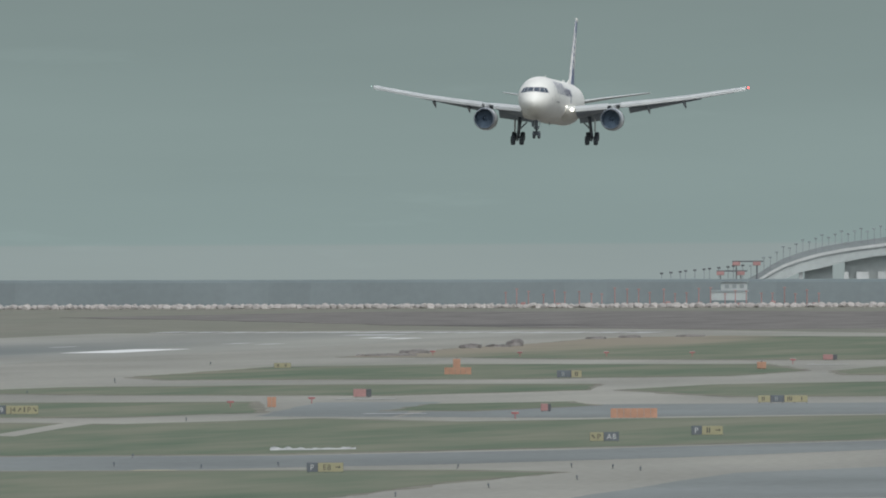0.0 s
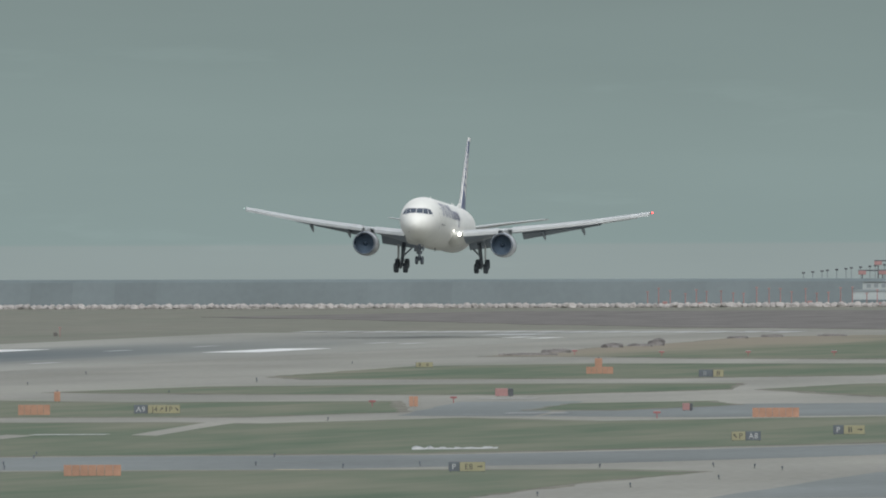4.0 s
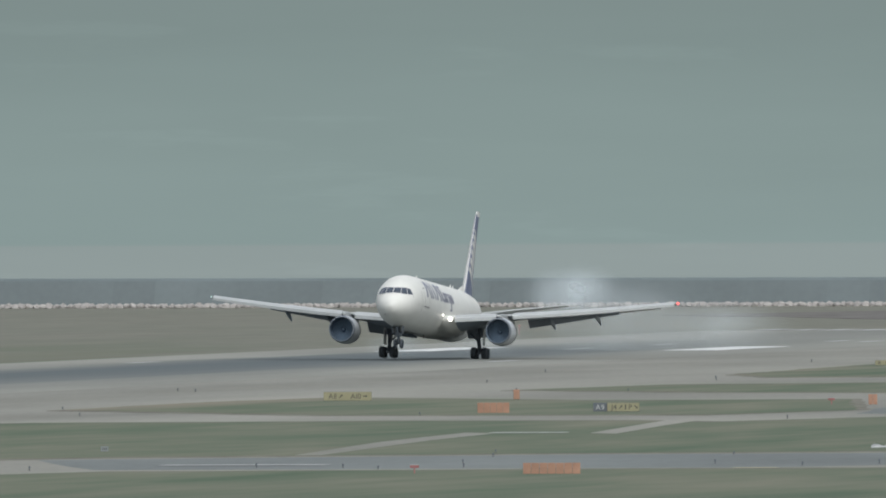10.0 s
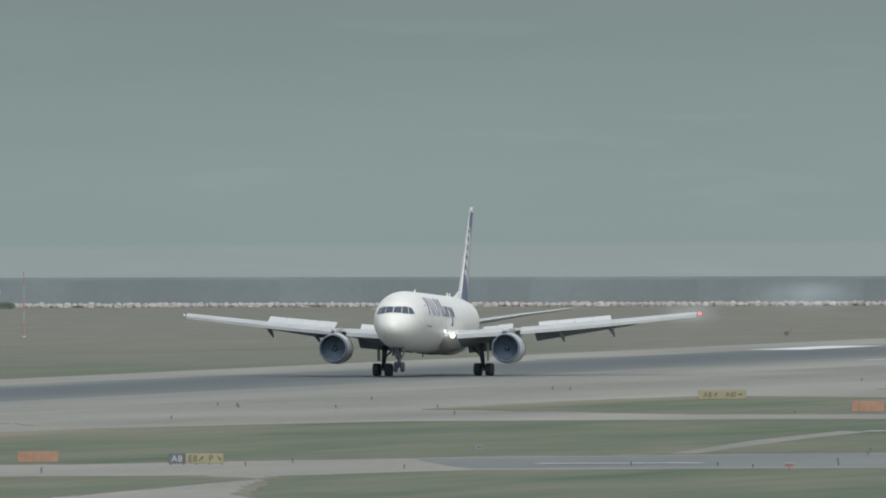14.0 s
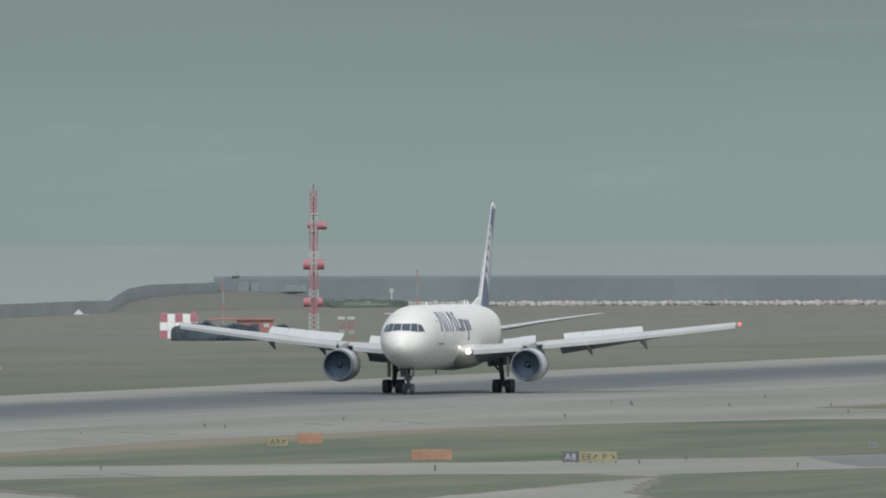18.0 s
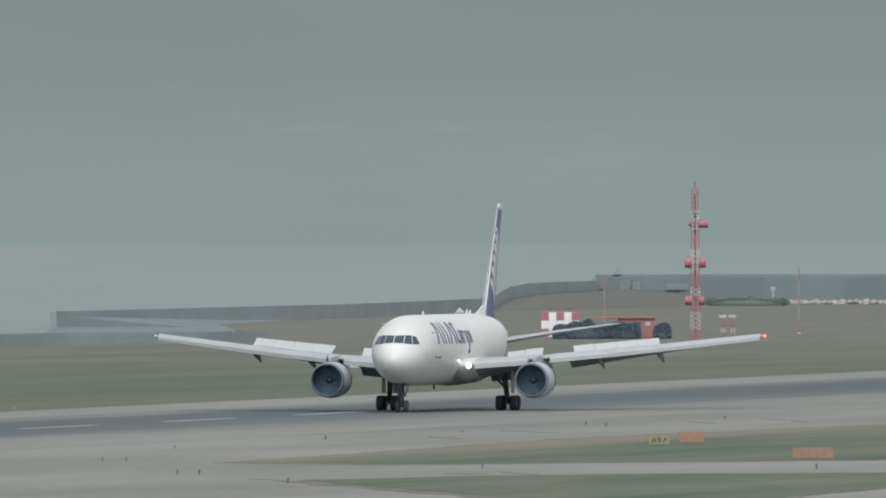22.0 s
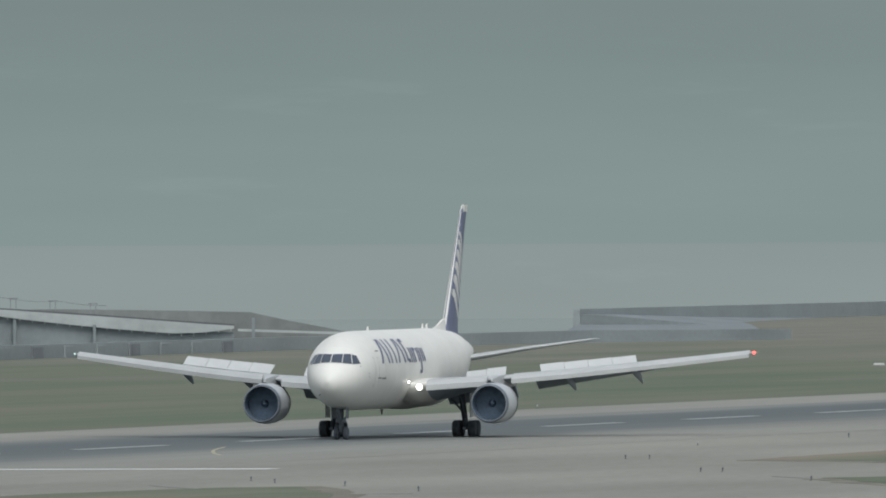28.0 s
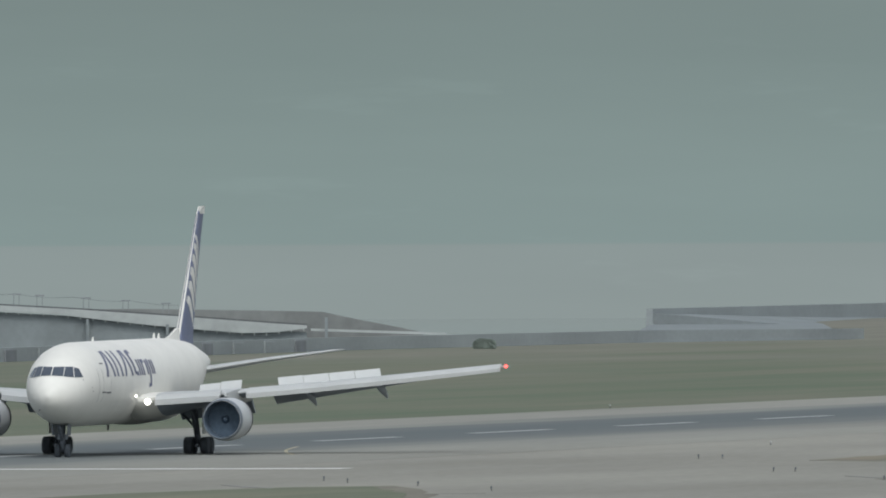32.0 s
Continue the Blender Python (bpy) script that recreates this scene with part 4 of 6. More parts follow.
def fin_t(z, u):
    t = np.interp(z, [s[0] for s in fin_sec], [s[3] for s in fin_sec])
    return t * np.interp(u, (0, 0.03, 0.1, 0.25, 0.5, 0.75, 1), (0, 0.5, 0.85, 1, 0.85, 0.5, 0.05))


def on_fin(z, u, side):
    return Vector((side * (fin_t(z, u) + 0.012), fin_le(z) + (fin_te(z) - fin_le(z)) * u, z))


for side in (1, -1):
    part("fin_leading_edge", patch(lambda u, v, side=side: on_fin(7.0 + 8.4 * v, u * (0.030 - 0.008 * v), side) + Vector((side * 0.012, -0.02 * (1 - u), 0)), 6, 24), M["white"], fin, "white fin leading edge", smooth=True)
for side in (1, -1):
    for zc, w in ((9.9, 0.62), (10.85, 0.72), (11.75, 0.72), (12.6, 0.66), (13.35, 0.55), (13.95, 0.36)):
        part("fin_stripe", patch(lambda u, v, zc=zc, w=w, side=side: on_fin(zc - 1.9 * u ** 1.4 + w * (v - 0.5) * math.sin(math.pi * min(1, 0.14 + 0.86 * u)) ** 0.6, 0.07 + 0.89 * u, side), 10, 2), M["white"], fin, "white slanting stripe")
part("fin_cap", loft([[(0.07 * a, np.interp(b, (0, 1), (fin_le(z) - 0.06, fin_te(z) + 0.03)), z) for a, b in ((0.3, 0), (1.5, 0.3), (0.8, 1), (-0.8, 1), (-1.5, 0.3), (-0.3, 0))] for z in (15.4, 15.65, 15.9)]), M["white"], fin, "white fin tip")
part("dorsal_fillet", loft([[(-w, y, 7.1), (-w * 0.3, y, z), (w * 0.3, y, z), (w, y, 7.1)] for y, w, z in ((11.5, 0.08, 7.38), (12.8, 0.16, 7.5), (14.2, 0.24, 7.75), (15.2, 0.28, 7.95), (16.0, 0.2, 8.0))]), M["white"], fin, "white fillet before the fin")
# nose gear
ng = part("nose_gear", tubebm((0, -23.1, 2.3), (0, -23.0, 0.5), 0.20, 0.14, 12), M["steel"], plane, "grey steel nose-gear strut", smooth=True)
part("drag_brace", tubebm((0, -24.4, 2.1), (0, -23.05, 1.0), 0.11), M["steel"], ng)
part("torque_link", tubebm((0, -23.25, 0.6), (0, -23.5, 1.05), 0.09), M["steel"], ng)
part("steering_collar", boxbm(-0.32, 0.32, -23.35, -22.85, 1.2, 1.55, 0.05), M["steel"], ng)
part("axle", tubebm((-0.35, -23.0, 0.47), (0.35, -23.0, 0.47), 0.07), M["steel"], ng)
for s in (-1, 1):
    part("gear_door", boxbm(-0.03, 0.03, -0.9, 0.9, -0.62, 0.12, 0.015, m=pose(s * 0.44, -23.1, 2.1, 0, s * 3, s * 5)), M["steel"], ng, "grey nose-gear door hanging open")
    part("wheel", loft([[(s * 0.31 + o, -23.0 + r * math.cos(2 * math.pi * i / 20), 0.47 + r * math.sin(2 * math.pi * i / 20)) for i in range(20)]
                        for o, r in ((-0.15, 0.28), (-0.16, 0.38), (-0.1, 0.46), (0.0, 0.47), (0.1, 0.46), (0.16, 0.38), (0.15, 0.28))]), M["tyre"], ng, "black tyre", smooth=True)
    part("taxi_light", tubebm((s * 0.18, -23.22, 1.5), (s * 0.18, -23.28, 1.5), 0.09), M["lip"], ng)
GEARS.append(ng)
# landing lights in the left wing root
for x, y, z, r in ((3.12, -10.6, 3.5, 0.21), (2.56, -11.6, 3.86, 0.075)):
    b2 = bmesh.new()
    bmesh.ops.create_uvsphere(b2, u_segments=16, v_segments=10, radius=r, matrix=Matrix.Translation((x, y, z)))
    part("landing_light", b2, M["lamp_glow"], plane, "bright white landing light", smooth=True)


# ---- signs and boards beside the taxiways ----
def arrow(bm, cx, cz, s, deg):
    """A flat arrow of length s, turned by deg from pointing right."""
    r = Matrix.Translation((cx, 0, cz)) @ Matrix.Rotation(-radians(deg), 4, "Y")
    for x0, x1, h in ((-0.5, 0.15, 0.09),):
        box(bm, x0 * s, x1 * s, -0.004, 0.004, -h * s, h * s, m=r)
    vs = [bm.verts.new(r @ Vector((x * s, y, z * s))) for y in (-0.004, 0.004) for x, z in ((0.1, 0.28), (0.5, 0.0), (0.1, -0.28))]
    bm.faces.new(vs[:3]), bm.faces.new(vs[3:])
    for i in range(3):
        j = (i + 1) % 3
        bm.faces.new((vs[i], vs[j], vs[3 + j], vs[3 + i]))
    return bm


def taxi_sign(x, y, w, h, panels, label, rz=7.0):
    """A taxiway sign on short legs. panels: colour, from, to (shares of the width), and marks: text, bars or arrows."""
    s = thing("taxiway_sign", label, "sign", pose(x, y, -0.04, 0, 0, rz), "taxiway signs")
    h = max(h, 0.55)
    part("cabinet", boxbm(-w / 2, w / 2, 0.02, 0.22, 0.12, h, 0.015), M["iron"], s, "dark metal sign cabinet")
    n = max(2, int(w / 0.8))
    for i in range(n + 1):
        lx = -w / 2 + 0.1 + (w - 0.2) * i / n
        part("leg", boxbm(lx - 0.03, lx + 0.03, 0.08, 0.15, -0.05, 0.13), M["iron"], s)
    for colour, a, b, marks in panels:
        x0, x1 = -w / 2 + a * w + 0.015, -w / 2 + b * w - 0.015
        p = part("sign_panel", boxbm(x0, x1, 0.0, 0.025, 0.13, h - 0.012, 0.006), M[colour], s, "yellow sign panel with black marks" if colour == "yellow" else "black sign panel with pale marks")
        ink = M["ink"] if colour == "yellow" else M["pale"]
        zc, ch = 0.13 + (h - 0.142) / 2, (h - 0.14) * 0.62
        for kind, u, arg in marks:
            cx = x0 + (x1 - x0) * u
            if kind == "text":
                words("letter", arg, ch, ink, p, pose(cx, -0.006, zc - ch / 2, 90, 0, 0))
            elif kind == "arrow":
                bm = arrow(bmesh.new(), 0, 0, ch * 0.95, arg)
                o = part("arrow", bm, ink, p)
                o.matrix_basis = pose(cx, -0.006, zc)
            else:
                for q in range(arg):
                    part("sign_bar", boxbm(cx + q * ch * 0.42 - ch * 0.12, cx + q * ch * 0.42 + ch * 0.12, -0.008, 0.0, zc - ch / 2, zc + ch / 2), ink if colour == "yellow" else M["dyke_pale"], p)
    return s


SIGNS = [(176.6, 1747.0, 2.2, 0.68), (173.2, 1950.9, 1.97, 0.72), (175.8, 1996.2, 2.17, 0.74), (153.4, 2293.4, 3.93, 0.67), (105.6, 2600.6, 2.23, 0.76), (62.6, 2755.1, 1.62, 0.59), (103.4, 2201.1, 3.52, 0.77), (67.2, 2321.6, 3.86, 0.82), (102.7, 1793.8, 3.39, 0.77), (65.2, 1906.4, 1.42, 0.75)]
SPECS = [
    ([("black", 0, 0.30, [("text", 0.5, "P")]), ("yellow", 0.30, 1, [("text", 0.36, "E8"), ("arrow", 0.80, 0)])], "black and yellow taxiway sign reading P and E8 on grass"),
    ([("yellow", 0, 0.48, [("arrow", 0.25, 135), ("text", 0.68, "P")]), ("black", 0.48, 1, [("text", 0.5, "A8")])], "yellow and black taxiway sign reading P and A8 on grass"),
    ([("black", 0, 0.33, [("text", 0.5, "P")]), ("yellow", 0.33, 1, [("bars", 0.25, 2), ("arrow", 0.78, 0)])], "black and yellow taxiway sign with a P beside asphalt"),
    ([("yellow", 0, 0.25, [("bars", 0.35, 2)]), ("black", 0.26, 0.52, [("bars", 0.35, 2)]), ("yellow", 0.53, 1, [("bars", 0.15, 3), ("bars", 0.75, 1)])], "long three-panel yellow and black taxiway sign"),
    ([("black", 0, 0.55, [("bars", 0.38, 2)]), ("yellow", 0.58, 1, [("bars", 0.4, 2)])], "small black and yellow taxiway sign far off on grass"),
    ([("yellow", 0, 1, [("bars", 0.2, 2), ("bars", 0.65, 2)])], "small yellow taxiway sign far off, colour dulled for haze"),
    ([("black", 0, 0.29, [("text", 0.5, "A9")]), ("yellow", 0.30, 1, [("text", 0.2, "J4"), ("arrow", 0.42, 45), ("bars", 0.57, 1), ("text", 0.72, "P"), ("arrow", 0.9, -45)])], "black and yellow taxiway sign reading A9, J4 and P"),
    ([("yellow", 0, 1, [("text", 0.18, "A11"), ("arrow", 0.36, 45), ("text", 0.67, "A10"), ("arrow", 0.87, 0)])], "long yellow taxiway sign reading A11 and A10"),
    ([("black", 0, 0.29, [("text", 0.5, "A8")]), ("yellow", 0.30, 1, [("text", 0.2, "E8"), ("arrow", 0.42, 45), ("text", 0.68, "P"), ("arrow", 0.9, -45)])], "black and yellow taxiway sign reading A8, E8 and P"),
    ([("yellow", 0, 1, [("text", 0.35, "A9"), ("arrow", 0.76, 45)])], "small yellow taxiway sign reading A9 on dry grass"),
]
for (x, y, w, h), (panels, label) in zip(SIGNS, SPECS):
    taxi_sign(x, y, w, h, panels, label)


def orange_board(x, y, w, h):
    b = thing("marker_board", "orange runway distance marker board on short posts, colour dulled for haze", "marker board", pose(x, y, -0.04, 0, 0, 7), "orange marker boards")
    n = max(2, round(w / 0.5))
    for i in range(n):
        x0 = -w / 2 + w * i / n
        part("panel", boxbm(x0 + 0.012, x0 + w / n - 0.012, 0, 0.06, 0.08, h, 0.012), M["orange"], b)
        for q in (0.5,):
            part("leg", boxbm(x0 + w / n * q - 0.02, x0 + w / n * q + 0.02, 0.06, 0.11, -0.05, h * 0.8), M["iron"], b)
    part("rail", boxbm(-w / 2, w / 2, 0.06, 0.09, h * 0.5, h * 0.56), M["iron"], b)


for x, y, w, h in [(90.0, 2653.6, 2.49, 0.73), (115.8, 2266.1, 0.71, 0.88), (155.8, 2148.5, 3.47, 0.79), (156.0, 1730.4, 3.43, 0.74), (94.8, 2194.5, 2.44, 0.86), (63.5, 1930.6, 1.66, 0.79), (89.8, 1813.2, 2.55, 0.74)]:
    orange_board(x, y, w, h)

for i, (x, y, w, h) in enumerate([(80.3, 2744.9, 0.7, 0.97), (80.6, 2323.2, 0.5, 0.95), (112.6, 2710.4, 0.85, 0.79)]):
    b = thing("windsock_box", "small orange equipment box on a pole", "equipment box", pose(x, y + 0.6, -0.04, 0, 0, 7), "orange equipment boxes")
    z = h - 0.75 if h > 1.2 else 0.15
    part("case", boxbm(-w / 2, w / 2, -0.2, 0.25, z, h, 0.05), M["orange"], b)
    part("pole", tubebm((0, 0, -0.05), (0, 0, z + 0.05), 0.04), M["rim"], b)
    part("cap", tubebm((0, 0, h), (0, 0, h + 0.12), 0.09, 0.03), M["iron"], b)
for x, y, w, h in [(111.5, 2372.2, 1.48, 0.74), (142.4, 2216.1, 0.78, 0.65), (105.8, 2856.1, 1.39, 0.61)]:
    b = thing("equipment_cabinet", "red equipment cabinet with a dark end on short legs", "cabinet", pose(x, y, -0.04, 0, 0, 7), "red equipment cabinets")
    z0 = h * 0.45 if h > 1.0 else 0.1
    part("case", boxbm(-w / 2, w * 0.2, -0.3, 0.3, z0, h, 0.04), M["pink"], b)
    part("end_case", boxbm(w * 0.21, w / 2, -0.28, 0.28, z0, h * 0.98, 0.04), M["iron"], b, "dark end of the cabinet")
    for s in (-0.35, 0.35):
        part("leg", boxbm(s * w - 0.04, s * w + 0.04, -0.1, 0.1, -0.05, z0 + 0.02), M["iron"], b)


def guard_lamp(x, y):
    b = thing("guard_lamp", "red-topped guard lamp on a thin post", "lamp", pose(x, y, -0.04, 0, 0, 7), "guard lamps")
    part("post", tubebm((0, 0, -0.02), (0, 0, 0.42), 0.04), M["red"], b)
    part("head", boxbm(-0.27, 0.27, -0.1, 0.12, 0.4, 0.56, 0.04), M["red"], b, "red lamp head")
    part("hood", boxbm(-0.27, 0.27, -0.13, 0.13, 0.56, 0.61, 0.02), M["worn"], b, "pale hood")
    part("foot", tubebm((0, 0, -0.02), (0, 0, 0.03), 0.16), M["iron"], b)


for x, y in [(55.5, 2959.5), (67.1, 2933.7), (76.5, 2927.9), (85.8, 2922.1), (147.1, 2147.2), (147.0, 1736.5), (107.8, 2794.7), (114.4, 2307.6), (112.2, 2269.2)]:
    guard_lamp(x, y)

edge_lamp = thing("edge_lamp", "small dark taxiway edge lamp on a stalk", "edge lamp", pose(195.1, 1613.2, -0.01), "taxiway edge lamps")
part("stalk", tubebm((0, 0, 0), (0, 0, 0.16), 0.025), M["iron"], edge_lamp)
part("lamp_head", tubebm((0, 0, 0.15), (0, 0, 0.28), 0.06, 0.045, 10), M["black"], edge_lamp, "dark lamp head")
part("base_plate", tubebm((0, 0, 0), (0, 0, 0.02), 0.11), M["iron"], edge_lamp)


def edge_lamps(seed, places):
    """More of the same lamps, each a little out of plumb."""
    r = random.Random(seed)
    for x, y in places:
        copy_thing(edge_lamp, pose(x, y, -0.01, r.uniform(-6, 6), r.uniform(-6, 6), r.uniform(0, 360)))


edge_lamps(0, [(33.4, 1961.6), (66.6, 1624.4), (57.0, 1652.8), (195.5, 1659.4), (49.7, 1669.5), (79.9, 1677.2), (45.9, 1681.9), (196.3, 1701.9), (65.8, 1727.7), (64.4, 1728.1), (100.3, 1746.3), (194.9, 1754.1), (98.9, 1755.6), (77.9, 1758.3), (141.6, 1761.4), (119.8, 1764.7), (191.8, 1768.5)])
edge_lamps(1, [(182.0, 1771.9), (138.0, 1772.7), (145.3, 1773.6), (188.5, 1776.5), (165.7, 1777.0), (132.0, 1777.8), (107.0, 1785.6), (169.0, 1790.1), (158.4, 1793.8), (142.1, 1798.8), (106.9, 1806.5), (46.6, 1810.5), (45.0, 1810.9), (138.5, 1842.8), (153.2, 1848.6), (135.8, 1866.1)])
edge_lamps(2, [(37.0, 2059.2), (33.9, 2069.4), (36.0, 2120.3), (123.8, 2136.8), (48.6, 2146.2), (91.6, 2175.6), (65.0, 2181.2), (55.1, 2242.9), (46.6, 2246.5), (37.6, 2255.8), (36.0, 2265.7), (34.5, 2275.9), (32.9, 2276.5), (36.9, 2334.7), (77.5, 2425.2), (39.3, 2436.9)])
edge_lamps(3, [(36.8, 2444.4), (51.7, 2536.6), (69.0, 2562.0), (66.3, 2585.2), (39.2, 2680.9), (48.3, 2820.3)])
for x, y in ((33.5, 1902), (33.6, 2017), (-35.5, 2221)):
    b = thing("edge_lamp", "small white runway edge lamp on a stalk", "edge lamp", pose(x, y, -0.01), "runway edge lamps")
    part("stalk", tubebm((0, 0, 0), (0, 0, 0.2), 0.025), M["iron"], b)
    part("lamp_head", tubebm((0, 0, 0.19), (0, 0, 0.31), 0.06, 0.04, 10), M["pale"], b, "white lamp head")
PLATE = (107.9, 1884.3)
b = thing("marker_plate", "small white marker plate with dark bars on grass", "marker plate", pose(*PLATE, -0.04, 0, 0, 7))
part("plate", boxbm(-0.25, 0.25, 0, 0.03, 0.1, 0.42, 0.01), M["dyke_pale"], b)
for q in (-0.12, 0.0, 0.12):
    part("plate_bar", boxbm(q - 0.03, q + 0.03, -0.006, 0.0, 0.18, 0.34), M["ink"], b)
part("leg", boxbm(-0.03, 0.03, 0.03, 0.06, -0.05, 0.3), M["iron"], b)

# a crumpled white sheet lying on the grass
bm = bmesh.new()
n = 48
for i in range(n + 1):
    x = 5.6 * i / n - 2.8
    for j, (yy, zz) in enumerate(((-0.5, 0.0), (-0.25, 0.07), (0.0, 0.11), (0.3, 0.07), (0.6, 0.0))):
        k = noise.noise(Vector((x * 2.3, j * 0.7, 3.0)))
        bm.verts.new((x, yy + 0.5 * k + 0.8 * noise.noise(Vector((x * 0.9, 0, 0))), max(0.0, zz * (1 + 1.8 * k)) + 0.05 * (i / n)))
bm.verts.ensure_lookup_table()
for i in range(n):
    for j in range(4):
        a = i * 5 + j
        bm.faces.new((bm.verts[a], bm.verts[a + 5], bm.verts[a + 6], bm.verts[a + 1]))
o = mesh_ob("white_sheet", bm, M["worn"], smooth=True)
o.matrix_world = pose(159.5, 1896.5, 0.03, 0, 0, 7)
tagged(o, "long crumpled white sheet lying on green grass", "sheet")


# ---- the field beyond the runway ----
def lattice(bm, z0, z1, w, n, r=0.04):
    for sx in (-1, 1):
        for sy in (-1, 1):
            tube(bm, (sx * w / 2, sy * w / 2, z0), (sx * w / 2, sy * w / 2, z1), r, seg=6)
    for i in range(n):
        a, b = z0 + (z1 - z0) * i / n, z0 + (z1 - z0) * (i + 1) / n
        for sy in (-1, 1):
            tube(bm, (-w / 2, sy * w / 2, a), (w / 2, sy * w / 2, b), r * 0.7, seg=5)
            tube(bm, (w / 2, sy * w / 2, a), (-w / 2, sy * w / 2, b), r * 0.7, seg=5)
        for sx in (-1, 1):
            tube(bm, (sx * w / 2, -w / 2, a), (sx * w / 2, w / 2, b), r * 0.7, seg=5)
            tube(bm, (sx * w / 2, w / 2, a), (sx * w / 2, -w / 2, b), r * 0.7, seg=5)
    return bm


tower = thing("antenna_tower", "red and white lattice antenna tower with red drums", "antenna tower", pose(-123.1, 3113.1, -0.05, 0, 0, 9))
zz = 0.0
for k, (dz, w, col) in enumerate(((1.7, 1.05, "red"), (2.0, 1.0, "white"), (1.6, 0.98, "red"), (1.0, 0.96, "white"), (2.6, 0.92, "red"), (1.6, 0.88, "white"), (2.9, 0.82, "red"), (1.1, 0.78, "white"), (2.6, 0.66, "red"))):
    part("tower_section", lattice(bmesh.new(), zz, zz + dz, w, max(2, round(dz / 0.55)), 0.055), M["mast_red" if col == "red" else "pale"], tower, "red lattice section" if col == "red" else "white lattice section")
    zz += dz
part("ladder", boxbm(-0.10, 0.10, -0.05, 0.05, 0.3, 16.5), M["mast_red"], tower)
for z in (8.2, 12.6, 14.4):
    part("platform", boxbm(-0.62, 0.62, -0.55, 0.55, z, z + 0.09, 0.02), M["rim"], tower, "grey steel platform")
for sx, z, r, ln in ((1, 12.9, 0.42, 1.0), (-1, 13.0, 0.36, 0.25), (1, 8.7, 0.56, 0.72), (-1, 8.7, 0.56, 0.72), (1, 4.6, 0.5, 0.5), (-1, 4.6, 0.5, 0.7)):
    x0 = sx * 0.38
    d = part("drum", tubebm((x0, -0.35, z + 0.3), (x0 + sx * ln, -0.35, z + 0.3), r, seg=20), M["mast_red"], tower, "red antenna drum", smooth=False)
    part("drum_cover", tubebm((x0 + sx * ln, -0.35, z + 0.3), (x0 + sx * (ln + 0.05), -0.35, z + 0.3), r * 0.93, seg=20), M["mast_red"], d)
part("beacon_mast", tubebm((0, 0, 17.1), (0, 0, 17.75), 0.05), M["iron"], tower)

b = thing("lattice_stand", "short red and white lattice stand with two white lamps", "lamp stand", pose(-144.9, 3275, -0.05, 0, 0, 9))
for x in (-0.55, 0.55):
    for k, col in enumerate(("pink", "pale", "pink", "pink")):
        bm = lattice(bmesh.new(), 0.55 * k, 0.55 * k + 0.55, 0.45, 1, 0.05)
        bmesh.ops.translate(bm, vec=(x, 0, 0), verts=bm.verts)
        part("stand_section", bm, M[col], b)
    part("lamp_head", boxbm(x - 0.5, x + 0.35, -0.25, 0.25, 2.25, 2.6, 0.06, m=pose(0, 0, 0)), M["pale"], b, "white lamp head")
part("cross_bar", boxbm(-0.8, 0.8, -0.08, 0.08, 1.3, 1.45), M["red"], b)


def mast(x, y, h, r, cat="pole"):
    b = thing("striped_pole", "thin red and white striped pole standing in grass", cat, pose(x, y, -0.05), "striped poles")
    for k in range(5):
        part("pole_section", tubebm((0, 0, h * k / 5), (0, 0, h * (k + 1) / 5), r * (1 - 0.08 * k), r * (0.92 - 0.08 * k)), M["approach"] if k % 2 == 0 else M["dyke_mid"], b)
    part("foot", tubebm((0, 0, -0.02), (0, 0, 0.15), r * 2.2), M["pale"], b)


mast(-149.5, 3357.8, 7.7, 0.1)
mast(-172.8, 3359.2, 6.6, 0.12)

hut = thing("equipment_hut", "low red equipment hut half hidden by dark bushes", "hut", pose(-152.9, 3258.5, -0.05, 0, 0, 9))
part("wall", boxbm(-2.1, 2.1, -1.6, 1.6, 0, 2.3, 0.03), M["hut_red"], hut, "faded red painted wall")
part("roof", boxbm(-5.2, 2.35, -1.8, 1.8, 2.3, 2.52, 0.04), M["hut_red"], hut, "flat red roof")
part("door", boxbm(-0.4, 0.5, -1.64, -1.58, 0.05, 1.95, 0.02), M["iron"], hut)
part("vent", boxbm(1.0, 1.6, -1.64, -1.6, 1.5, 1.9, 0.02), M["pale"], hut)
chk = thing("checkered_shelter", "red and white checkered equipment shelter", "shelter", pose(-169.4, 3306.0, -0.05, 0, 0, 10))
part("core", boxbm(-2.2, 2.2, 0.05, 2.0, 0, 2.85, 0.03), M["pale"], chk)
CHECKS = ("RWWWW", "WWWWW", "RWRWR")
for j, line in enumerate(CHECKS):
    for i, c in enumerate(line):
        part("check_panel", boxbm(-2.2 + 0.88 * i + 0.01, -2.2 + 0.88 * (i + 1) - 0.01, 0.0, 0.06, 0.95 * j + 0.01, 0.95 * (j + 1) - 0.01), M["mast_red"] if c == "R" else M["signwhite"], chk, "red panel" if c == "R" else "white panel")
for x in (-1.8, 0.1, 1.7):
    part("roof_lamp", tubebm((x, 0.6, 2.84), (x, 0.6, 3.12), 0.22, 0.16, 10), M["mast_red"], chk, "red roof lamp")


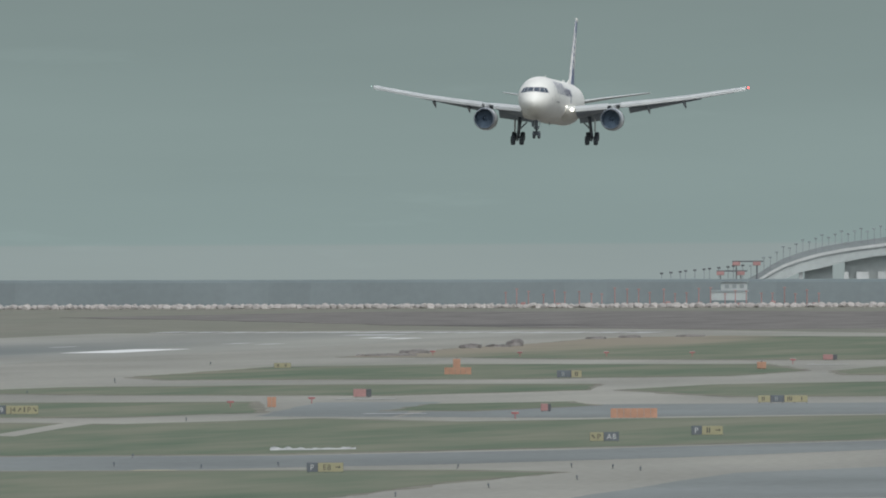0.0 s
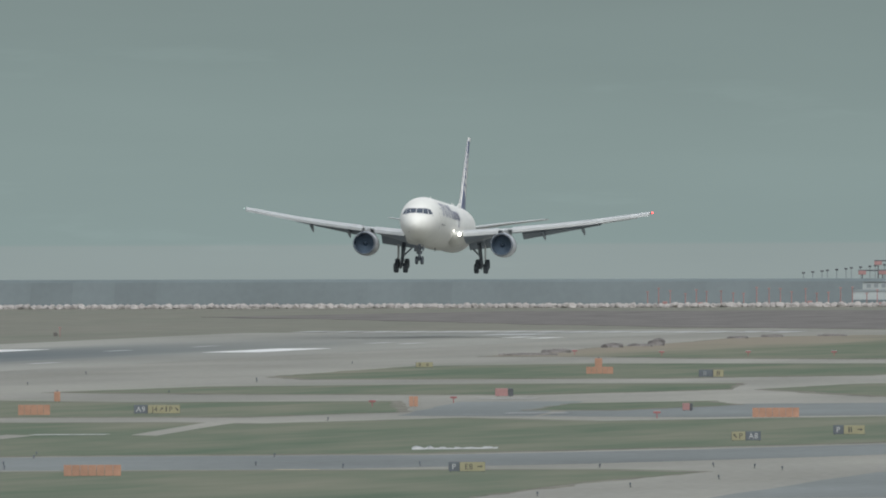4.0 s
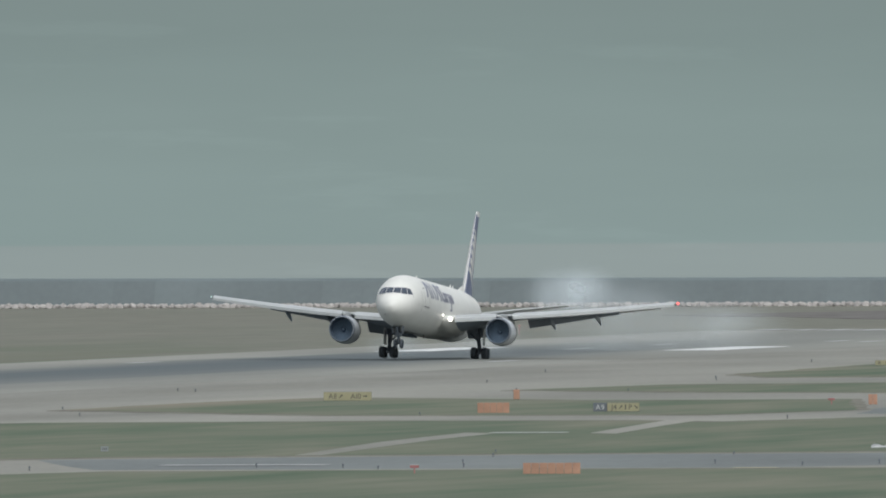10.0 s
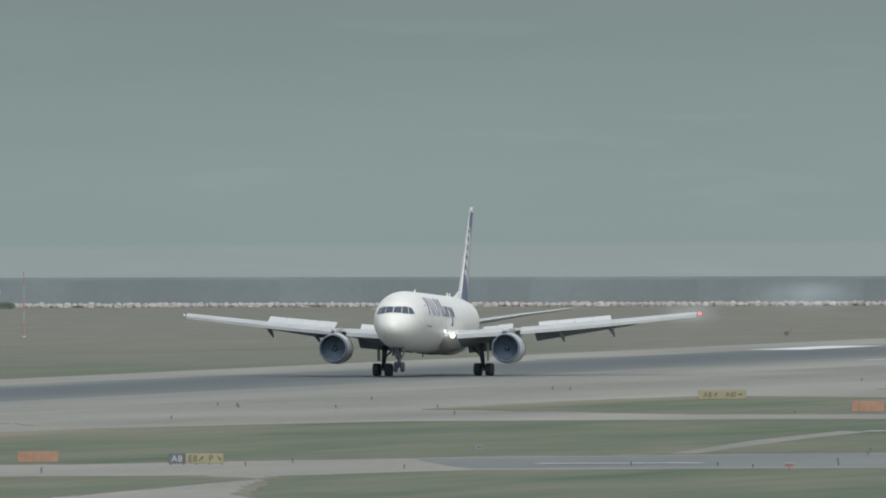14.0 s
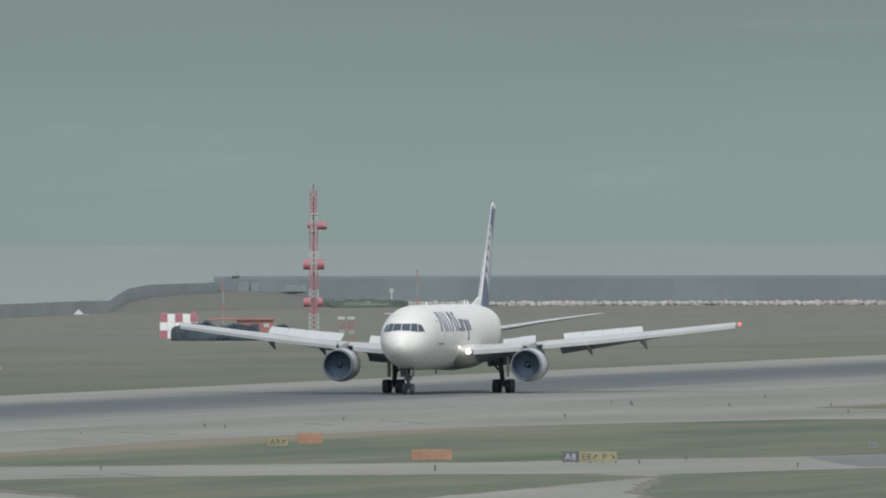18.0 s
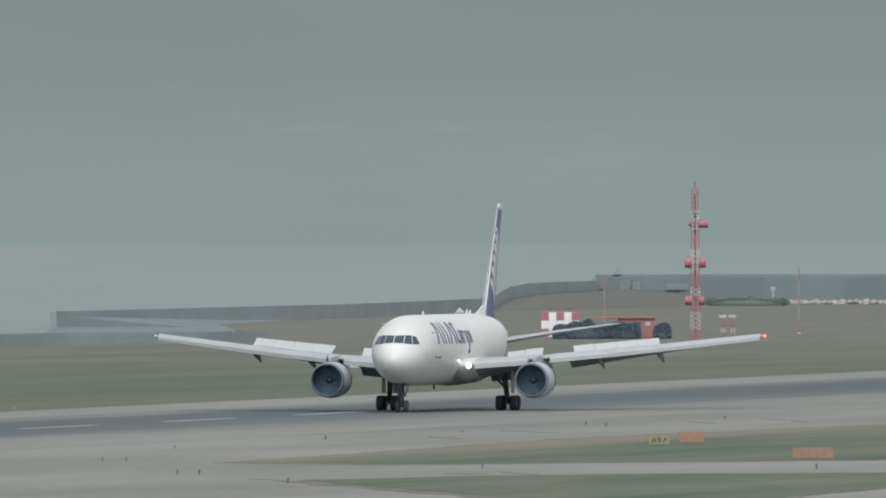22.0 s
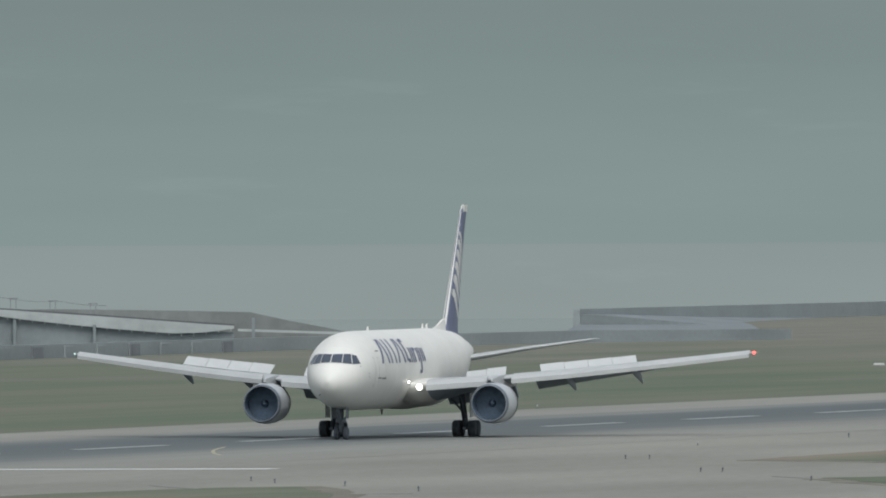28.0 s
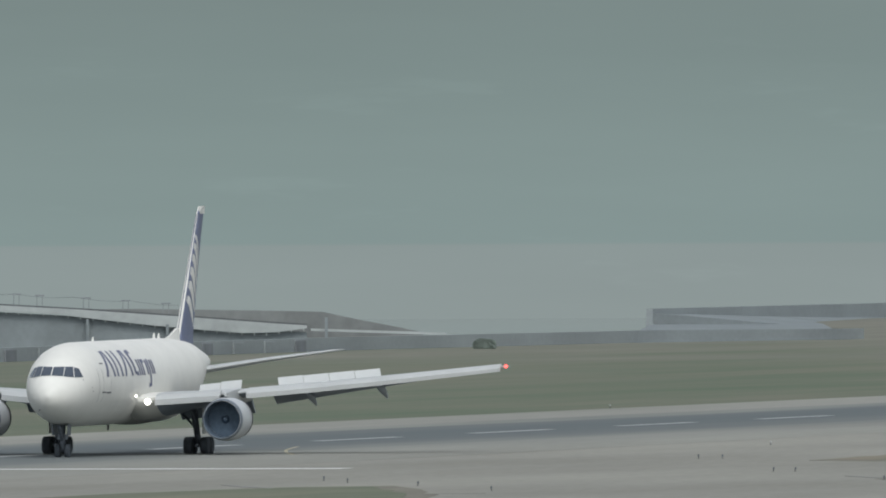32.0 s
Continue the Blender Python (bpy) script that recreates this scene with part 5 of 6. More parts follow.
def leafy(name, w, d, h, count, seed, label, m, mt="leaf", leaf=0.095, cat="bush"):
    """A bush: short stems and a ragged crown of many small leaf blades with gaps."""
    r = random.Random(seed)
    b = thing(name, label, cat, m)
    for k in range(max(2, int(w / 1.2))):
        x = -w / 2 + w * (k + 0.5) / max(2, int(w / 1.2))
        part("stem", tubebm((x, 0, -0.05), (x + r.uniform(-0.3, 0.3), r.uniform(-0.3, 0.3), h * 0.6), 0.06, 0.02, 5), M["iron"], b)
    verts, faces = [], []
    # dense inner foliage
    core = bmesh.new()
    bmesh.ops.create_icosphere(core, subdivisions=4, radius=1.0)
    for v in core.verts:
        x, q = v.co.x * w / 2 * 0.92, max(0.0, v.co.z)
        e = max(0.0, 1 - (2 * x / w) ** 2)
        top = h * (0.45 + 0.55 * e ** 0.4) * (0.86 + 0.28 * noise.noise(Vector((x * 0.8, seed, 0))))
        v.co = Vector((x, v.co.y * d / 2 * 0.72, q ** 0.6 * top * 0.82 * (1 + 0.08 * noise.noise(Vector((x * 2.6, v.co.y * 3, seed))))))
    part("inner_foliage", core, M[mt], b, smooth=True)
    for k in range(count):
        x = r.uniform(-w / 2, w / 2)
        e = 1 - (2 * x / w) ** 2
        top = h * (0.45 + 0.55 * e ** 0.4) * (0.86 + 0.28 * noise.noise(Vector((x * 0.8, seed, 0))))
        z = top * (r.random() ** 0.55)
        y = r.uniform(-d / 2, d / 2) * (1 - 0.4 * z / h)
        c = Vector((x, y, max(0.03, z)))
        u = Vector((r.gauss(0, 1), r.gauss(0, 1), r.gauss(0, 1))).normalized()
        v = u.orthogonal().normalized()
        s = leaf * r.uniform(0.6, 1.5)
        i = len(verts)
        verts += [c - u * s, c + v * s * 0.6, c + u * s, c - v * s * 0.6]
        faces.append((i, i + 1, i + 2, i + 3))
    me = bpy.data.meshes.new("crown")
    me.from_pydata(verts, [], faces)
    me.materials.append(M[mt])
    o = new("crown", me)
    o.parent = b
    return b


leafy("bush", 6.8, 2.4, 2.3, 17000, 1, "dark green clipped bush in front of the red hut", pose(-158.7, 3256.0, -0.05, 0, 0, 9))
leafy("bush", 4.4, 2.4, 2.2, 11000, 2, "dark green bush against the red hut", pose(-154.1, 3255.2, -0.05, 0, 0, 9))
leafy("bush", 2.1, 2.0, 2.1, 6000, 3, "small dark bush at the hut's end", pose(-149.3, 3254.8, -0.05, 0, 0, 9))
leafy("bush", 2.5, 1.4, 1.25, 5200, 4, "single grey-green round bush by the parapet", pose(-201.2, 3054.0, -0.05, 0, 0, 10), mt="hedge", leaf=0.07)
leafy("hedge", 13.0, 2.5, 1.5, 15000, 5, "long low dark green hedge before the dyke", pose(-281.2, 4160, -0.05, 0, 0, 6), mt="hedge", cat="hedge", leaf=0.06)
leafy("hedge", 10.5, 2.2, 0.75, 8000, 6, "lower grey-green hedge before the dyke", pose(-293.2, 4165, -0.05, 0, 0, 6), mt="hedge", cat="hedge", leaf=0.06)
for k, (x, y, w, h) in enumerate(((51.4, 2953.0, 6.2, 0.34), (49.8, 2996.0, 3.2, 0.55), (45.8, 3090.0, 2.4, 0.66), (46.6, 3112.0, 2.8, 0.36), (46.9, 3126.0, 1.9, 0.98), (41.6, 3268.0, 2.4, 0.36), (43.0, 3293.0, 2.6, 0.4), (48.5, 3308.0, 3.4, 0.36))):
    leafy("bush", w, 1.4, h, int(300 * w), 20 + k, "low dry brown bush on the grass edge", pose(x, y, -0.05, 0, 0, 6), mt="scrub", leaf=0.08)
for x, y, s in ((-99.4, 2754.0, 1.0), (-97.2, 2753.5, 0.85)):
    b = thing("white_cover", "low white covered box lying in the far grass", "cover", pose(x, y, -0.05, 0, 0, 9), "white covers")
    part("cover", boxbm(-0.5 * s, 0.5 * s, -0.4, 0.4, 0, 0.2, 0.08), M["pale"], b)
    part("skirt", boxbm(-0.55 * s, 0.55 * s, -0.45, 0.45, 0, 0.07, 0.02), M["pale"], b)
for x, y, k in ((-288.5, 3951.0, 1.0), (-281.5, 3916.0, 0.55)):
    b = thing("white_shelter", "small white pointed shelter far out in the grass", "shelter", pose(x, y, -0.05, 0, 0, 9), "white shelters")
    part("cover", loft([[(-0.75 * k, -0.5 * k, 0.0), (0.75 * k, -0.5 * k, 0.0), (0.75 * k, 0.5 * k, 0.0), (-0.75 * k, 0.5 * k, 0.0)], [(-0.3 * k, -0.2 * k, 0.55 * k), (0.2 * k, -0.2 * k, 0.55 * k), (0.2 * k, 0.2 * k, 0.55 * k), (-0.3 * k, 0.2 * k, 0.55 * k)], [(-0.08, -0.05, 0.75 * k), (0.02, -0.05, 0.75 * k), (0.02, 0.05, 0.75 * k), (-0.08, 0.05, 0.75 * k)]]), M["pale" if k > 0.8 else "dyke_pale"], b)
    part("base", boxbm(-0.8 * k, 0.8 * k, -0.55 * k, 0.55 * k, -0.02, 0.07, 0.02), M["dyke_pale"], b)
for x, y in ((-55.0, 3322.6), (-49.8, 3377.7)):
    b = thing("antenna_post", "short faded antenna post with a grey box beyond the runway", "antenna", pose(x, y, -0.05), "antenna posts")
    part("post", tubebm((0.55, 0, 0), (0.55, 0, 1.15), 0.05), M["approach"], b)
    part("box", boxbm(-0.2, 0.26, -0.2, 0.2, 0.08, 0.52, 0.06), M["burnt"], b, "grey-brown box")
    part("dipole", boxbm(0.35, 0.75, -0.04, 0.04, 1.05, 1.13), M["approach"], b)

# ---- buildings on the dyke ----
b = thing("dyke_kiosk", "small grey equipment kiosk on the dyke's crown", "kiosk", pose(-317.2, 4266.5, 4.2, 0, 0, 8))
part("case", boxbm(-0.55, 0.55, -0.5, 0.5, 0, 0.42, 0.04), M["dyke_mid"], b)
part("aerial", tubebm((0.1, 0, 0.4), (0.1, 0, 0.85), 0.04), M["dyke"], b)
for x0, x1, z0, z1 in ((-316.6, -315.0, 1.3, 3.4), (-314.6, -313.4, 1.5, 3.2), (-309.6, -306.2, 1.9, 2.9)):
    y0 = 4268 - (x0 + 320.5) * 0.033
    o = mesh_ob("face_panel", loft([[(x0, y0 - 2.1 - 0.6 * (4.2 - z) - d, z) for z, d in ((z0, 0.0), (z0, 0.12), (z1, 0.12), (z1, 0.0))], [(x1, y0 - 2.1 - 0.6 * (4.2 - z) - d, z) for z, d in ((z0, 0.0), (z0, 0.12), (z1, 0.12), (z1, 0.0))]]), M["dyke_worn"])
    o.parent = sea_dyke
    o["label"] = "pale weathered concrete panel"
b = thing("marker_post", "short white marker post behind the first boulder", "post", pose(-287.4, 4226.0, -0.05))
part("post", tubebm((0, 0, 0), (0, 0, 2.3), 0.16, 0.14, 8), M["pale"], b)
part("cap", boxbm(-0.3, 0.3, -0.2, 0.2, 1.9, 2.5, 0.04), M["pale"], b)

# ---- approach lights before the rocks ----
row = thing("approach_light_row", "row of thin red approach-light masts on a red rail", "approach lights", pose(-38.0, 4164.0, -0.05, 0, 0, 5))
part("rail", boxbm(-23, 23.5, -0.06, 0.06, 0.12, 0.34), M["approach"], row, "long faded red rail")
rr = random.Random(9)
for k in range(27):
    x = -22.5 + 1.75 * k + rr.uniform(-0.25, 0.25)
    h = rr.uniform(1.7, 2.75)
    mp = part("light_mast", tubebm((x, 0, 0), (x, 0, h), 0.085, 0.07, 8), M["approach"], row, "thin faded red mast")
    part("lamp_head", boxbm(x - 0.2, x + 0.2, -0.1, 0.1, h, h + 0.16, 0.02), M["approach"], mp)
for k in range(9):
    x = -20 + 5.2 * k + rr.uniform(-0.6, 0.6)
    part("junction_box", boxbm(x - 0.35, x + 0.35, -0.2, 0.2, 0.1, rr.uniform(0.5, 0.8), 0.03), M["approach"], row, "faded red junction box")

# ---- causeway bridge with its lamps, beyond the dyke ----
br = thing("causeway_bridge", "pale concrete bridge rising behind the dyke, with lamp posts", "bridge", pose(-57.3, 4518.4, 0, 0, 0, 5.36))


def deck_z(x):
    return float(np.interp(x, (-4, 0, 2, 4, 6.5, 9.6, 14, 20, 32), (0.6, 2.6, 3.9, 4.95, 5.85, 6.7, 7.5, 8.25, 9.3)))


def keel_z(x):
    return float(np.interp(x, (-4, 0, 5, 7, 11, 14, 17.7, 32), (-1.0, 0.6, 3.1, 3.87, 4.74, 5.5, 6.2, 7.8)))


BX = [i - 3.0 for i in range(35)]
part("deck", loft([[(x, -3, keel_z(x)), (x, -3, deck_z(x) - 0.35), (x, 3, deck_z(x) - 0.35), (x, 3, keel_z(x))] for x in BX]), M["bridge"], br, "grey concrete deck girder")
part("parapet", loft([[(x, -3.25, deck_z(x) - 0.4), (x, -3.25, deck_z(x) + 0.1), (x, -2.9, deck_z(x) + 0.1), (x, -2.9, deck_z(x) - 0.4)] for x in BX]), M["pale"], br, "pale concrete edge beam")
part("noise_screen", loft([[(x, 2.9, deck_z(x) - 0.4), (x, 2.9, deck_z(x) + 1.0), (x, 3.1, deck_z(x) + 1.0), (x, 3.1, deck_z(x) - 0.4)] for x in BX]), M["dyke_pale"], br, "grey screen behind the deck")
for x0, x1 in ((6.5, 7.1), (13.6, 14.3), (15.5, 17.5), (18.9, 21.0), (24.0, 26.0)):
    part("pier", boxbm(x0, x1, -2.4, -0.6, -6, 3.85, 0.05), M["pale"], br, "pale concrete pier")
for x0, x1 in ((7.4, 11.8), (13.7, 22.0), (23.0, 30.0)):
    part("abutment", loft([[(x, -0.5, -6), (x, -0.5, keel_z(x) + 0.1), (x, 2.5, keel_z(x) + 0.1), (x, 2.5, -6)] for x in (x0, (x0 + x1) / 2, x1)]), M["bridge"], br, "shaded cross wall under the deck")
for k in range(26):
    x = -1.0 + 1.02 * k
    z = deck_z(max(x, 0))
    lp = part("lamp_post", tubebm((x, 2.2, z), (x, 2.2, z + 2.2 + 0.3 * (k % 3)), 0.05), M["pier"], br, "grey lamp post")
    part("lamp_head", boxbm(x - 0.3, x + 0.2, 2.05, 2.35, z + 2.15 + 0.3 * (k % 3), z + 2.35 + 0.3 * (k % 3)), M["slate"], lp)
for k in range(11):
    x = -15 + 1.25 * k + (k % 3) * 0.2
    h = 2.3 + 0.12 * k
    b = thing("shore_lamp", "thin dark lamp post behind the dyke", "lamp post", pose(-57.3, 4518.4, 0, 0, 0, 5.36) @ pose(x, -8, 0), "lamp posts behind the dyke")
    part("post", tubebm((0, 0, -6), (0, 0, h + 1.4), 0.05), M["pier"], b)
    part("lamp_head", boxbm(-0.25, 0.25, -0.15, 0.15, h + 1.35, h + 1.6, 0.03), M["iron"], b)
for x, z in ((-5.7, 3.9), (-3.2, 5.4)):
    b = thing("signal_gantry", "pink and grey signal gantry behind the dyke", "gantry", pose(-57.3, 4518.4, 0, 0, 0, 5.36) @ pose(x + 1.5, -10, 0), "signal gantries")
    part("beam", boxbm(-2.2, 2.6, -0.1, 0.1, z + 0.1, z + 0.3), M["iron"], b)
    for q in (-1.6, 1.6):
        part("signal_box", boxbm(q - 0.6, q + 0.6, -0.35, 0.35, z - 0.45, z + 0.15, 0.05), M["pink"], b, "faded red signal box")
        part("post", tubebm((q, 0, -6), (q, 0, z + 0.2), 0.09), M["iron"], b)
bld = thing("dyke_house", "small pale two-storey house on the dyke", "house", pose(-35.4, 4240.0, -0.05, 0, 0, 5.3))
part("lower_storey", boxbm(-2.6, 2.7, -2, 2, 0.6, 1.85, 0.03), M["bridge"], bld)
part("upper_storey", boxbm(-1.2, 2.7, -1.8, 1.8, 2.1, 3.25, 0.03), M["bridge"], bld)
part("floor_band", boxbm(-2.6, 2.9, -2.1, 2.1, 1.85, 2.1), M["dyke_mid"], bld)
part("roof", boxbm(-1.3, 2.9, -2.0, 2.0, 3.25, 3.36), M["dyke_pale"], bld)
part("plinth", boxbm(-2.6, 2.8, -2.1, 2.1, 0, 0.6), M["dyke"], bld)
for q in (-0.3, 0.8, 1.9):
    part("window", boxbm(q - 0.3, q + 0.3, -1.84, -1.79, 2.4, 2.95), M["dyke_pale"], bld)

# ---- far shore with its sloping bridge ----
fs = pose(-337.9, 3671.0, 0, 0, 0, 10.9)
rings = []
for x, z in ((-33, 1.4), (-30, 1.75), (-24, 1.78), (-16, 1.65), (-8, 1.5), (0, 1.3), (5, 0.2), (10, -0.75), (13, -1.4)):
    rings.append([(x, 3, -5.5), (x, 5, z), (x, 9, z), (x, 14, -5.5)])
o = mesh_ob("embankment", loft(rings), M["earth"])
o.matrix_world = fs
tagged(o, "bare brown earth bank beyond the water", "embankment", kind="structure")
fb = thing("slip_bridge", "pale slip-road bridge sloping down along the far shore", "bridge", fs)


def slip(x):
    return float(np.interp(x, (-62, -31, -17, -6.5, 20), (3.6, 1.80, 0.78, -0.05, -1.75)))


xs = [-62 + 4 * i for i in range(16)]
def keel(x):
    return slip(x) - (0.85 + 0.75 * max(0.0, 1 - ((x + 12) / 22) ** 2)) * float(np.interp(x, (-8, -2), (1.0, 0.3)))


part("girder", loft([[(x, -1.2, keel(x)), (x, -1.2, slip(x) - 0.08), (x, 1.2, slip(x) - 0.08), (x, 1.2, keel(x))] for x in xs]), M["bridge"], fb, "pale concrete girder")
part("edge_rail", loft([[(x, 1.3, slip(x) - 0.05), (x, 1.3, slip(x) + 0.12), (x, 1.5, slip(x) + 0.12), (x, 1.5, slip(x) - 0.05)] for x in xs]), M["iron"], fb, "dark edge rail")
part("retaining_wall", loft([[(x, -0.4, -5.6), (x, -0.4, slip(x) - 0.95), (x, 0.8, slip(x) - 0.95), (x, 0.8, -5.6)] for x in xs]), M["slate"], fb, "dark wall under the girder")
for k in range(38):
    x = -60 + 1.6 * k
    part("rail_post", boxbm(x - 0.05, x + 0.05, -1.3, -1.2, keel(x) - 0.3, slip(x) - 0.5), M["bridge"], fb)
for x in (-30.3, -20.0, 0.5):
    part("support", boxbm(x - 0.2, x + 0.2, -1.4, -0.5, -5.6, slip(x) - 1.2 if x < 0 else 0.6), M["slate"], fb, "dark support post")
part("lower_girder", loft([[(x, -0.6, -1.22 - 0.035 * (x - 1)), (x, -0.6, -0.9 - 0.035 * (x - 1)), (x, 0.6, -0.9 - 0.035 * (x - 1)), (x, 0.6, -1.22 - 0.035 * (x - 1))] for x in (-1.5, 4, 10, 16)]), M["bridge"], fb, "grey lower girder")
for k, x in enumerate((-44, -39.5, -36.5, -30.5, -25.4, -20.2)):
    b = thing("sign_gantry", "thin grey gantry over the slip road", "gantry", fs @ pose(x, 2.2, 0), "gantries over the slip road")
    part("post", tubebm((-0.35, 0, -5), (-0.35, 0, slip(x) + 1.5), 0.04), M["pier"], b)
    part("post", tubebm((0.35, 0, -5), (0.35, 0, slip(x) + 1.5), 0.04), M["pier"], b)
    part("beam", boxbm(-0.6, 0.6, -0.05, 0.05, slip(x) + 1.4, slip(x) + 1.55), M["pier"], b)

rings = [[(x + d[0] * 0.02, 2.2, slip(x) + 1.5 - 0.25 * math.sin(math.pi * ((x + 62) % 7.5) / 7.5) + d[1] * 0.02) for d in ((1, 0), (0, 1), (-1, 0), (0, -1))] for x in [-50 + 1.5 * i for i in range(22)]]
o = tagged(mesh_ob("overhead_wire", loft(rings), M["pier"]), "thin overhead wire sagging between the gantries", "wire")
o.matrix_world = fs

# ---- tyre smoke at touchdown: pale puffs that roll up and drift apart ----
def smoke_mat(name, thin, dense):
    """Pale smoke: densest in each puff's core, ragged by noise, thinning out as it rises."""
    m = bpy.data.materials.new(name)
    n, l = nodes_of(m)
    n.remove(n["Principled BSDF"])
    df, tl, tr = n.new("ShaderNodeBsdfDiffuse"), n.new("ShaderNodeBsdfTranslucent"), n.new("ShaderNodeBsdfTransparent")
    for q in (df, tl):
        q.inputs[0].default_value = (0.88, 0.95, 0.97, 1)
    m1, m2 = n.new("ShaderNodeMixShader"), n.new("ShaderNodeMixShader")
    l.new(df.outputs[0], m1.inputs[1])
    l.new(tl.outputs[0], m1.inputs[2])
    tc, nz, mp = n.new("ShaderNodeTexCoord"), n.new("ShaderNodeTexNoise"), n.new("ShaderNodeMapRange")
    nz.inputs["Scale"].default_value, nz.inputs["Detail"].default_value = 1.6, 5
    l.new(tc.outputs["Object"], nz.inputs["Vector"])
    l.new(nz.outputs[0], mp.inputs[0])
    mp.inputs[1].default_value, mp.inputs[2].default_value, mp.inputs[3].default_value, mp.inputs[4].default_value = 0.36, 0.66, thin, dense
    fl, ln, fo = n.new("ShaderNodeVectorMath"), n.new("ShaderNodeVectorMath"), n.new("ShaderNodeMapRange")
    fl.operation, ln.operation, fo.interpolation_type = "MULTIPLY", "LENGTH", "SMOOTHSTEP"
    fl.inputs[1].default_value = (1, 0, 1)
    l.new(tc.outputs["Object"], fl.inputs[0])
    l.new(fl.outputs[0], ln.inputs[0])
    fo.inputs[1].default_value, fo.inputs[2].default_value, fo.inputs[3].default_value, fo.inputs[4].default_value = 0.0, 0.95, 1.0, 0.0
    l.new(ln.outputs["Value"], fo.inputs[0])
    ge, sp, hi = n.new("ShaderNodeNewGeometry"), n.new("ShaderNodeSeparateXYZ"), n.new("ShaderNodeMapRange")
    hi.interpolation_type = "SMOOTHSTEP"
    hi.inputs[1].default_value, hi.inputs[2].default_value, hi.inputs[3].default_value, hi.inputs[4].default_value = 4.0, 13.0, 1.0, 0.2
    l.new(ge.outputs["Position"], sp.inputs[0])
    l.new(sp.outputs[2], hi.inputs[0])
    out = mp.outputs[0]
    for q in (fo, hi):
        mu = n.new("ShaderNodeMath")
        mu.operation = "MULTIPLY"
        l.new(out, mu.inputs[0])
        l.new(q.outputs[0], mu.inputs[1])
        out = mu.outputs[0]
    l.new(out, m2.inputs[0])
    l.new(tr.outputs[0], m2.inputs[1])
    l.new(m1.outputs[0], m2.inputs[2])
    l.new(m2.outputs[0], n["Material Output"].inputs[0])
    return m


SMOKE = smoke_mat("tyre_smoke", 0.14, 0.46), smoke_mat("thin_smoke", 0.10, 0.25)
PUFFS = []
# how far each one drifts from the cloud's middle (across, up), its size, and whether it is of the thin low smoke
DRIFT = [(-0.35, -0.3, 5.8, 3.2, 0), (0.5, 0.3, 6.4, 3.4, 0), (-6.0, 0.4, 7.0, 2.4, 1), (2.0, 1.0, 12.0, 6.0, 1), (8.0, 0.7, 11.0, 3.8, 1), (-11.0, 0.15, 4.5, 1.5, 1)]
for k, (a, c, wx, wz, low) in enumerate(DRIFT):
    bm = bmesh.new()
    bmesh.ops.create_icosphere(bm, subdivisions=3, radius=1.0)
    for v in bm.verts:
        v.co = v.co * (1 + 0.2 * noise.noise(v.co * 1.2 + Vector((k * 5.3, 0, 0))))
    o = mesh_ob("smoke_puff", bm, SMOKE[low], smooth=True)
    o.scale = (wx, 2.0, wz)
    tagged(o, "thin pale puff of tyre smoke drifting over the runway", "smoke", "tyre smoke")
    PUFFS.append((o, a, c, low, (-1) ** k))


